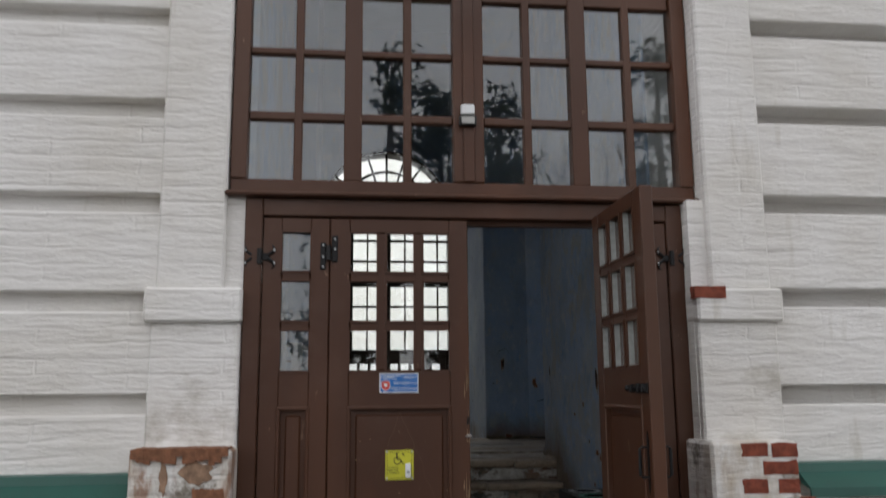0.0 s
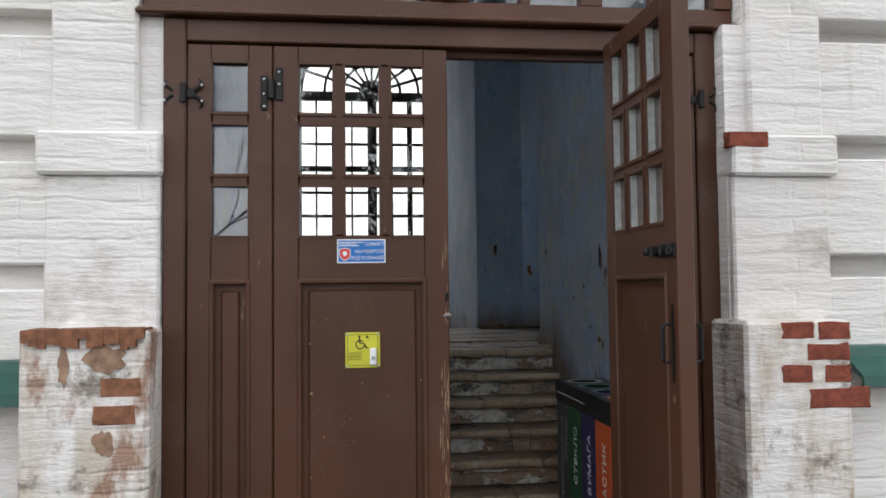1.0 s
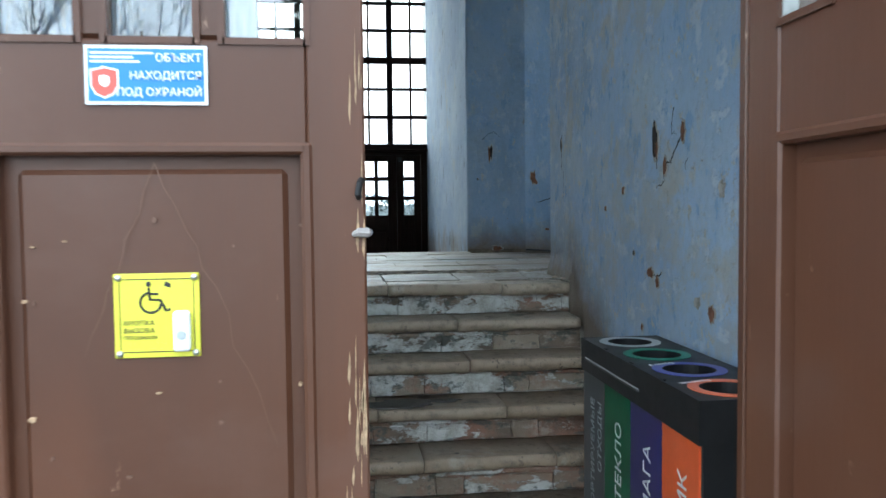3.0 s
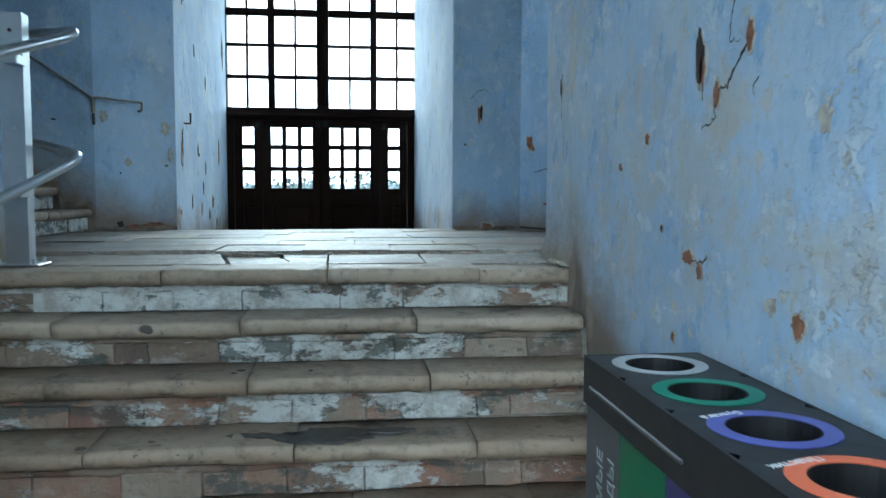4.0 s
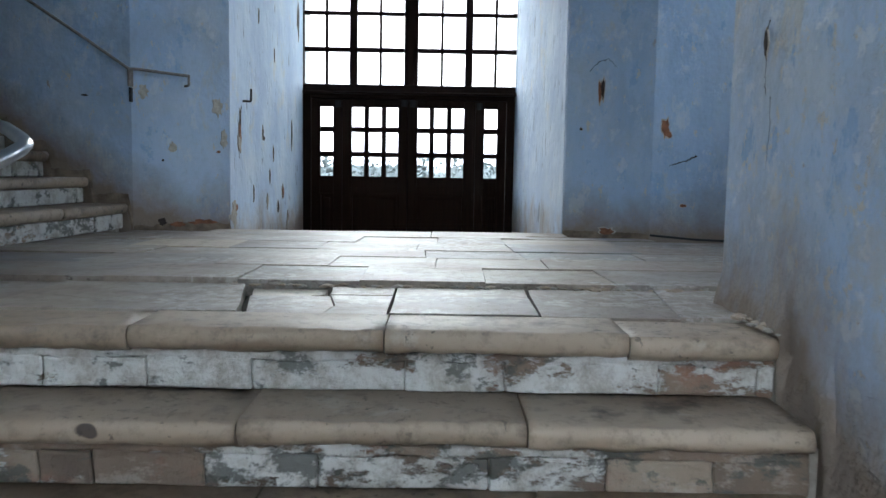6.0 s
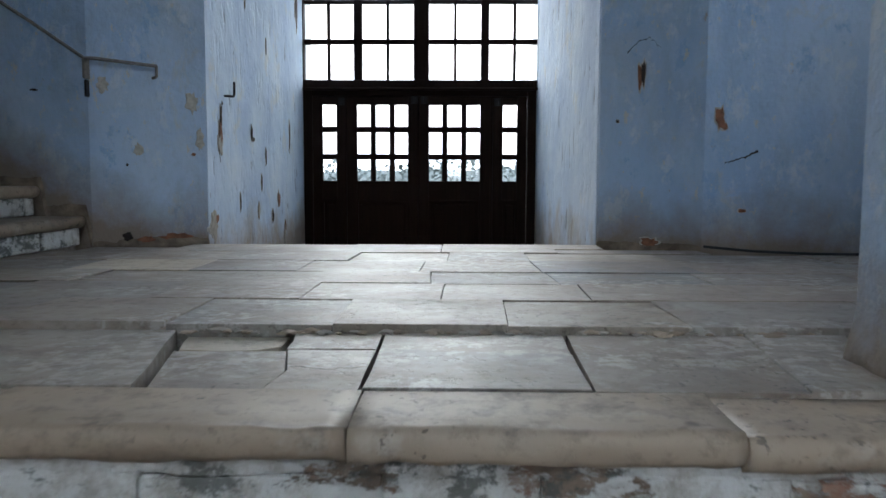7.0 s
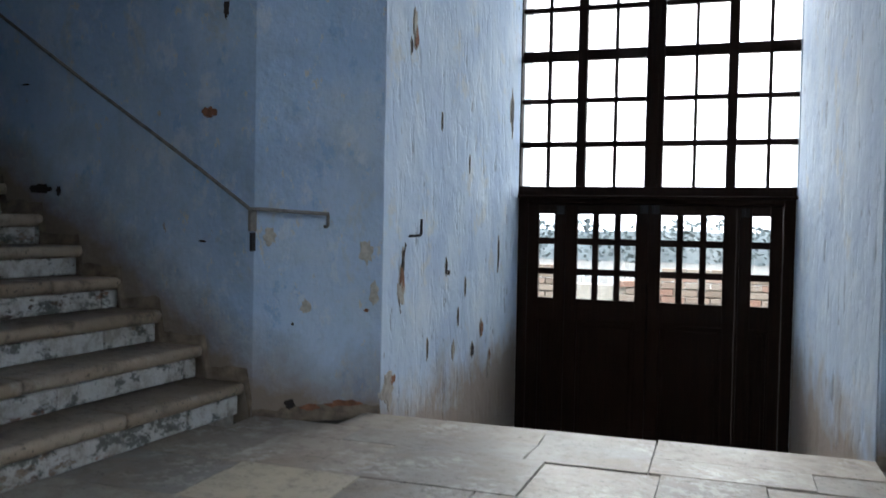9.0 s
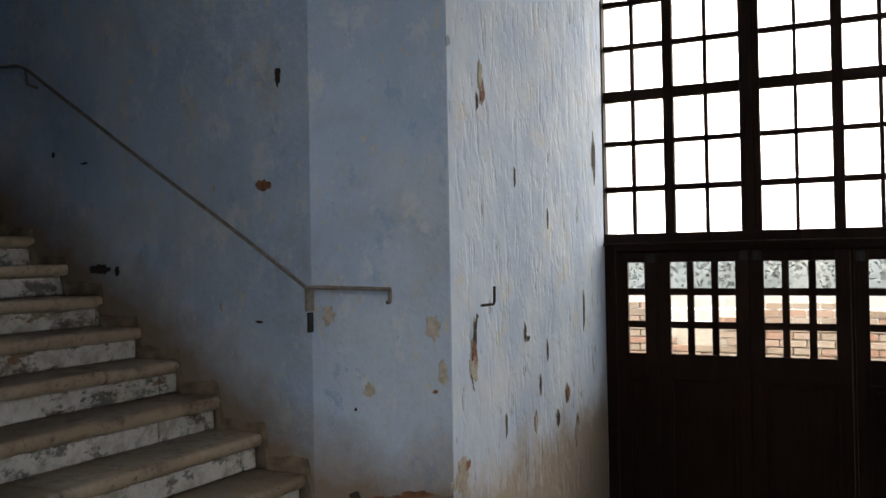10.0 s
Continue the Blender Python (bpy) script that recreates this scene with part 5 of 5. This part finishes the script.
# bare, splintered wood down the meeting edge
BARE = plain("bare_splintered_wood", (0.40, 0.27, 0.16), 0.85, 0.0, 0.5, 50)
for i in range(46):
    z = rnd.uniform(0.5, 1.42) if i < 38 else rnd.uniform(1.6, 2.0)
    x = 0.526 - abs(rnd.gauss(0, 0.018)) - 0.003
    h = rnd.uniform(0.02, 0.09)
    wd = rnd.uniform(0.0012, 0.004)
    bm = prism([(x - wd, z), (x, z - h * 0.3), (x + wd * 0.6, z + h * 0.4), (x + wd * 0.2, z + h), (x - wd * 0.4, z + h * 0.6)], "y", 4.4985, 4.502)
    ob = part("splinter", bm, BARE, door_a)
    ob.matrix_parent_inverse = door_a.matrix_basis.inverted()

SCORE = plain("scored_paint", (0.12, 0.065, 0.042), 0.7)
for pts in (((0.181, 1.773), (0.27, 1.56), (0.371, 1.286)), ((0.181, 1.773), (0.12, 1.62), (0.057, 1.454)), ((0.41, 1.17), (0.36, 1.05), (0.315, 0.92)), ((-0.03, 1.15), (0.03, 0.98), (0.06, 0.88))):
    ob = crack("panel", pts, 0.0025, door_a, SCORE)
    ob.matrix_parent_inverse = door_a.matrix_basis.inverted()
chips = random.Random(12)
for i in range(26):
    x, z = chips.uniform(-0.05, 0.42), chips.uniform(0.75, 1.72)
    for ob in patch("panel", x, z, chips.uniform(0.004, 0.014), chips.uniform(0.003, 0.010), SCORE if i % 3 else BARE, "paint_chip", rim=False, parent=door_a):
        ob.matrix_parent_inverse = door_a.matrix_basis.inverted()

for x, z in ((-0.21, 2.337), (0.459, 2.352), (0.548, 2.350), (1.218, 2.332)):
    small = thing("door_hinge", pose(x, 13.652, z), "small dark steel hinge at the top of a rear door leaf", "hinge", "hinges of the rear door")
    for a, b in ((-0.030, -0.006), (0.006, 0.030)):
        part("plate", block(a, b, 0.0, 0.006, -0.035, 0.035, bevel=0.002), IRON, small)
    part("knuckle", tube([(0, -0.004, -0.035), (0, -0.004, 0.035)], 0.007), IRON, small)
lamp = thing("floodlight", pose(0.53, 4.47, 3.31), "small black floodlight with white sensor on the mullion", "lamp")
part("housing", block(-0.046, 0.046, -0.03, 0.004, -0.062, -0.005, bevel=0.006), BLACK, lamp)
part("lens", block(-0.034, 0.034, -0.034, -0.029, -0.052, -0.015, bevel=0.001), plain("frosted_lens", (0.45, 0.45, 0.43), 0.3), lamp, "frosted grey lens")
part("sensor", block(-0.036, 0.036, -0.03, 0.004, 0.0, 0.055, bevel=0.006), WHITE_PRINT, lamp, "white plastic sensor box")

# ---- handrail of the side stairs ----
RAIL = plain("old_painted_rail", (0.24, 0.22, 0.20), 0.6, 0.0, 0.4, 30)
rail = thing("wall_handrail", pose(0, 0, 0), "thin old painted metal handrail up the stair wall", "handrail")
up_pts = [(-1.003, 10.22, 2.25), (-1.25, 10.22, 2.418), (-1.506, 10.22, 2.585), (-1.80, 10.224, 2.772), (-2.065, 10.22, 2.947), (-2.40, 10.222, 3.170), (-2.70, 10.22, 3.372), (-2.76, 10.22, 3.396), (-2.884, 10.22, 3.403), (-3.5, 10.22, 3.41)]
part("bar", tube(up_pts, 0.009), RAIL, rail)
part("bar", tube([(-1.003, 10.22, 2.25), (-0.965, 10.237, 2.252), (-0.712, 10.425, 2.236)], 0.009), RAIL, rail)
part("bracket", tube([(-0.715, 10.424, 2.238), (-0.715, 10.424, 2.185), (-0.725, 10.432, 2.178), (-0.752, 10.46, 2.178)], 0.008), RAIL, rail)
part("bracket", block(-1.012, -0.996, 10.212, 10.268, 2.15, 2.25, bevel=0.004), RAIL, rail)
part("bracket", tube([(-2.70, 10.22, 3.37), (-2.69, 10.22, 3.29), (-2.68, 10.272, 3.28)], 0.008), RAIL, rail)
part("peg", block(-1.010, -0.998, 10.225, 10.262, 2.06, 2.145, bevel=0.003), IRON, rail)
hook = thing("wall_hook", pose(0, 0, 0), "bent black iron hook in the reveal", "hook")
part("hook_bar", tube([(-0.535, 10.955, 2.133), (-0.505, 11.0, 2.136), (-0.482, 11.045, 2.138), (-0.480, 11.052, 2.148), (-0.480, 11.055, 2.224)], 0.007), IRON, hook)

# ---- stair-lift post and rails ----
lift = thing("stair_lift_rail", pose(-0.487, 7.58, LAND), "galvanised stair-lift post with two bent tube rails", "stair lift")
post = prism([(-0.045, -0.03), (0.045, -0.03), (0.045, 0.04), (0.038, 0.04), (0.038, -0.022), (-0.038, -0.022), (-0.038, 0.04), (-0.045, 0.04)], "z", 0.0, 1.0)
bmesh.ops.translate(post, verts=post.verts, vec=(-0.035, 0, 0))
part("post", post, STEEL, lift)
part("base_plate", block(-0.125, 0.055, -0.06, 0.09, 0.0, 0.009, bevel=0.003), STEEL, lift)
for x in (-0.103, 0.033):
    for y in (-0.038, 0.06):
        bm = bmesh.new()
        bmesh.ops.create_cone(bm, cap_ends=True, segments=6, radius1=0.009, radius2=0.009, depth=0.022, matrix=Matrix.Translation((x, y, 0.018)))
        part("bolt", bm, STEEL, lift)
for z in (0.30, 0.55, 0.93):
    bm = bmesh.new()
    bmesh.ops.create_cone(bm, cap_ends=True, segments=10, radius1=0.007, radius2=0.007, depth=0.008, matrix=Matrix.Translation((-0.035, -0.033, z)) @ pose(0, 0, 0, 90, 0, 0))
    part("bolt_hole", bm, DARK if z != 0.55 else STEEL, lift)
for z, drop in ((0.43, 0.30), (0.925, 0.26)):
    line = [(-0.12, -0.62, z - drop), (0.0, -0.40, z - drop * 0.62), (0.12, -0.17, z - drop * 0.26), (0.175, -0.06, z - 0.025), (0.195, -0.015, z), (0.185, 0.03, z + 0.015), (0.13, 0.12, z + 0.03), (-0.05, 0.38, z + 0.07), (-0.35, 0.75, z + 0.12)]
    smooth(part("tube_rail", tube(line, 0.021, 12), STEEL, lift))
    part("clamp", block(-0.03, 0.02, -0.12, -0.03, z - drop * 0.45 - 0.02, z - drop * 0.45 + 0.02, bevel=0.004), STEEL, lift)

# ---- behind the rear door: ruined brick wall, railing, far woods ----
RUIN = Mat("weathered_yellow_brick", 0.9)
RUIN.colour(RUIN.ramp(RUIN.math("ADD", RUIN.math("MULTIPLY", RUIN.random(), 0.6), RUIN.math("MULTIPLY", RUIN.noise(1.5, 5), 0.4)), (0.2, (0.16, 0.115, 0.08)), (0.5, (0.24, 0.19, 0.145)), (0.8, (0.23, 0.125, 0.085))))
RUIN = RUIN.bump(RUIN.noise(12, 4), 0.5, 0.02).m
ruin = thing("ruined_wall", pose(0, 0, 0), "crumbling yellow brick wall across the yard", "wall")
me_brick = mesh_of("brick", block(-0.24, 0.24, -0.12, 0.12, -0.065, 0.065, bevel=0.012), RUIN)
part("wall_core", block(-11.5, 4.0, 25.05, 25.3, -0.3, 0.95), MORTAR, ruin)
for r_ in range(12):
    for c in range(30):
        x, z = -11.3 + c * 0.5 + 0.25 * (r_ % 2), -0.2 + r_ * 0.15
        top = 1.25 + 0.35 * noise.noise(Vector((x * 0.6, 0, 0))) - (0.7 if -2.2 < x < -1.0 else 0)
        if z < top and x < 4:
            ob = part("brick", me_brick, None, ruin)
            ob.matrix_basis = pose(x, 25.02 + rnd.uniform(-0.02, 0.02), z, 0, rnd.uniform(-0.5, 0.5), 0)
hill = bmesh.new()
prev = None
for i in range(121):
    x = -120 + 2.0 * i
    top = 2.0 + 0.5 * noise.noise(Vector((x * 0.05, 3.0, 0))) + 0.4 * noise.noise(Vector((x * 0.31, 8.0, 0)))
    cur = [hill.verts.new((x, 80, top)), hill.verts.new((x, 74, -1.0)), hill.verts.new((x, 100, -1.5))]
    if prev:
        for a, b in ((0, 1), (2, 0)):
            hill.faces.new((prev[a], prev[b], cur[b], cur[a]))
    prev = cur
HILL = plain("far_wooded_slope", (0.10, 0.115, 0.115), 0.95, 0.0, 0.3, 0.2)
tagged(part("backdrop", hill, HILL), "grey-green wooded slope beyond the yard", "hillside", kind="structure")
fence = thing("yard_railing", pose(0, 0, 0), "white painted railing along the yard", "railing")
for i in range(34):
    part("baluster", block(-6.0 + i * 0.42, -5.96 + i * 0.42, 31.0, 31.04, -0.3, 0.85), WHITE_PRINT, fence)
for z in (0.1, 0.8):
    part("rail", block(-6.2, 8.4, 30.99, 31.05, z, z + 0.06), WHITE_PRINT, fence)
LEAVES = Mat("far_foliage", 0.9)
LEAVES.colour(LEAVES.ramp(LEAVES.noise(0.3, 5), (0.3, (0.06, 0.075, 0.075)), (0.7, (0.10, 0.115, 0.11))))
LEAVES = LEAVES.m
woods = bmesh.new()
for i in range(7000):
    x, d = rnd.uniform(-48, 42), rnd.uniform(0, 9)
    hgt = 3.1 + 0.8 * noise.noise(Vector((x * 0.2, 1.3, 0))) + 0.5 * noise.noise(Vector((x * 0.8, 5.1, 0)))
    z = -0.5 + rnd.random() ** 0.8 * hgt
    c = Vector((x, 71 + d, z))
    r = rnd.uniform(0.10, 0.30)
    a, b = Vector((rnd.gauss(0, 1), rnd.gauss(0, 1), rnd.gauss(0, 1))).normalized(), Vector((rnd.gauss(0, 1), rnd.gauss(0, 1), rnd.gauss(0, 1))).normalized()
    p = [woods.verts.new(c + a * r), woods.verts.new(c + b * r), woods.verts.new(c - a * r * 0.8), woods.verts.new(c - b * r)]
    woods.faces.new(p[:3])
    woods.faces.new((p[0], p[2], p[3]))
tagged(part("far_woods", woods, LEAVES), "grey-green far woods beyond the yard", "woods", kind="stuff")

# ---- trees before the entrance ----
BARK = plain("dark_bark", (0.06, 0.05, 0.042), 0.95, 0.0, 0.4, 6)
NEEDLES = plain("pine_needles", (0.022, 0.035, 0.022), 0.9, 0.0, 0.4, 1)


def pine(x, y, h, w, seed, label):
    r = random.Random(seed)
    root = thing("pine_tree", pose(x, y, 0.3), label, "tree", "trees before the entrance")
    part("trunk", tube([(0, 0, 0), (0.1, 0, h * 0.4), (-0.05, 0.1, h * 0.75), (0, 0, h * 0.97)], [0.28, 0.22, 0.13, 0.03]), BARK, root)
    crown, limbs = bmesh.new(), bmesh.new()
    for k in range(46):
        f = r.uniform(0.18, 0.98)
        z = h * f
        reach = w * (1.05 - f) ** 0.55 * r.uniform(0.5, 1.0)
        a = r.uniform(0, math.tau)
        tip = Vector((math.cos(a) * reach, math.sin(a) * reach, z + r.uniform(0.1, 0.8)))
        tube([(0, 0, z), tip * 0.55 + Vector((0, 0, z * 0.45)), tip], [0.06, 0.04, 0.015], 5, limbs)
        for j in range(60):
            c = Vector((0, 0, z)).lerp(tip, r.uniform(0.4, 1.05)) + Vector((r.gauss(0, 0.33), r.gauss(0, 0.33), r.gauss(0, 0.28)))
            s_ = r.uniform(0.10, 0.26)
            u, v = Vector((r.gauss(0, 1), r.gauss(0, 1), r.gauss(0, 1))).normalized() * s_, Vector((r.gauss(0, 1), r.gauss(0, 1), r.gauss(0, 1))).normalized() * s_
            crown.faces.new([crown.verts.new(c + u), crown.verts.new(c + v), crown.verts.new(c - u * 0.7)])
    tagged(part("limbs", limbs, BARK, root), kind="stuff")
    tagged(part("crown", crown, NEEDLES, root), kind="stuff")


def bare_tree(x, y, h, seed, label):
    r = random.Random(seed)
    root = thing("bare_tree", pose(x, y, 0.3), label, "tree", "trees before the entrance")
    trunk, twigs = bmesh.new(), bmesh.new()

    def grow(p, way, length, rad, depth):
        mid = p + way * length * 0.5 + Vector((r.gauss(0, 1), r.gauss(0, 1), r.gauss(0, 1))) * length * 0.05
        end = p + way * length
        tube([p, mid, end], [rad, rad * 0.85, rad * 0.65], 6 if depth < 2 else 4, trunk if depth < 2 else twigs)
        if depth >= 7:
            return
        for _ in range(3 if depth < 4 else 2):
            turn = (way + Vector((r.gauss(0, 0.5), r.gauss(0, 0.5), r.gauss(0.12, 0.4)))).normalized()
            grow(p + way * length * r.uniform(0.6, 1.0), turn, length * r.uniform(0.6, 0.82), rad * 0.58, depth + 1)

    grow(Vector((0, 0, 0)), Vector((0.02, 0, 1)).normalized(), h * 0.30, 0.12, 0)
    part("trunk", trunk, BARK, root)
    tagged(part("twigs", twigs, BARK, root), kind="stuff")


pine(1.4, -20, 13.9, 2.6, 1, "dark tall pine before the entrance")
pine(3.4, -21.5, 12.8, 2.2, 2, "dark pine beside the taller one")
pine(5.4, -20, 12.3, 1.9, 3, "slender dark pine before the entrance")
pine(11.6, -20, 14.4, 2.6, 4, "dark pine with broad crown")
pine(-0.6, -23, 9.0, 2.2, 5, "low dark pine behind the taller one")
bare_tree(8.4, -19.5, 14.5, 6, "leafless tree with fine twigs")
bare_tree(-6.2, -26.0, 15.0, 7, "leafless tree with fine twigs")
bare_tree(-9.5, -20.0, 13.0, 8, "leafless tree with fine twigs")

cable = tube([(2.08, 10.14, LAND + 0.03), (2.3, 10.06, LAND + 0.016), (2.55, 9.98, LAND + 0.012), (2.8, 9.97, LAND + 0.012), (3.2, 10.02, LAND + 0.012)], 0.007)
tagged(part("cable", cable, BLACK), "thin black cable along the foot of the wall", "cable")

lumps = random.Random(21)
for i in range(26):
    f = lumps.random()
    x, y = (1.70 - lumps.uniform(0.0, 0.05), 7.30 + f * 0.34) if f < 0.8 else (1.70 + (f - 0.8) * 1.6, 7.63 + (f - 0.8) * 1.4)
    bm = bmesh.new()
    bmesh.ops.create_icosphere(bm, subdivisions=1, radius=lumps.uniform(0.006, 0.018))
    for v in bm.verts:
        v.co = Vector((v.co.x * lumps.uniform(0.8, 1.5), v.co.y * lumps.uniform(0.8, 1.6), v.co.z * lumps.uniform(0.4, 0.7)))
    ob = part("mortar_lump", bm, TREAD if i % 2 else MORTAR, floor)
    ob.location = (x, y, LAND + 0.006)
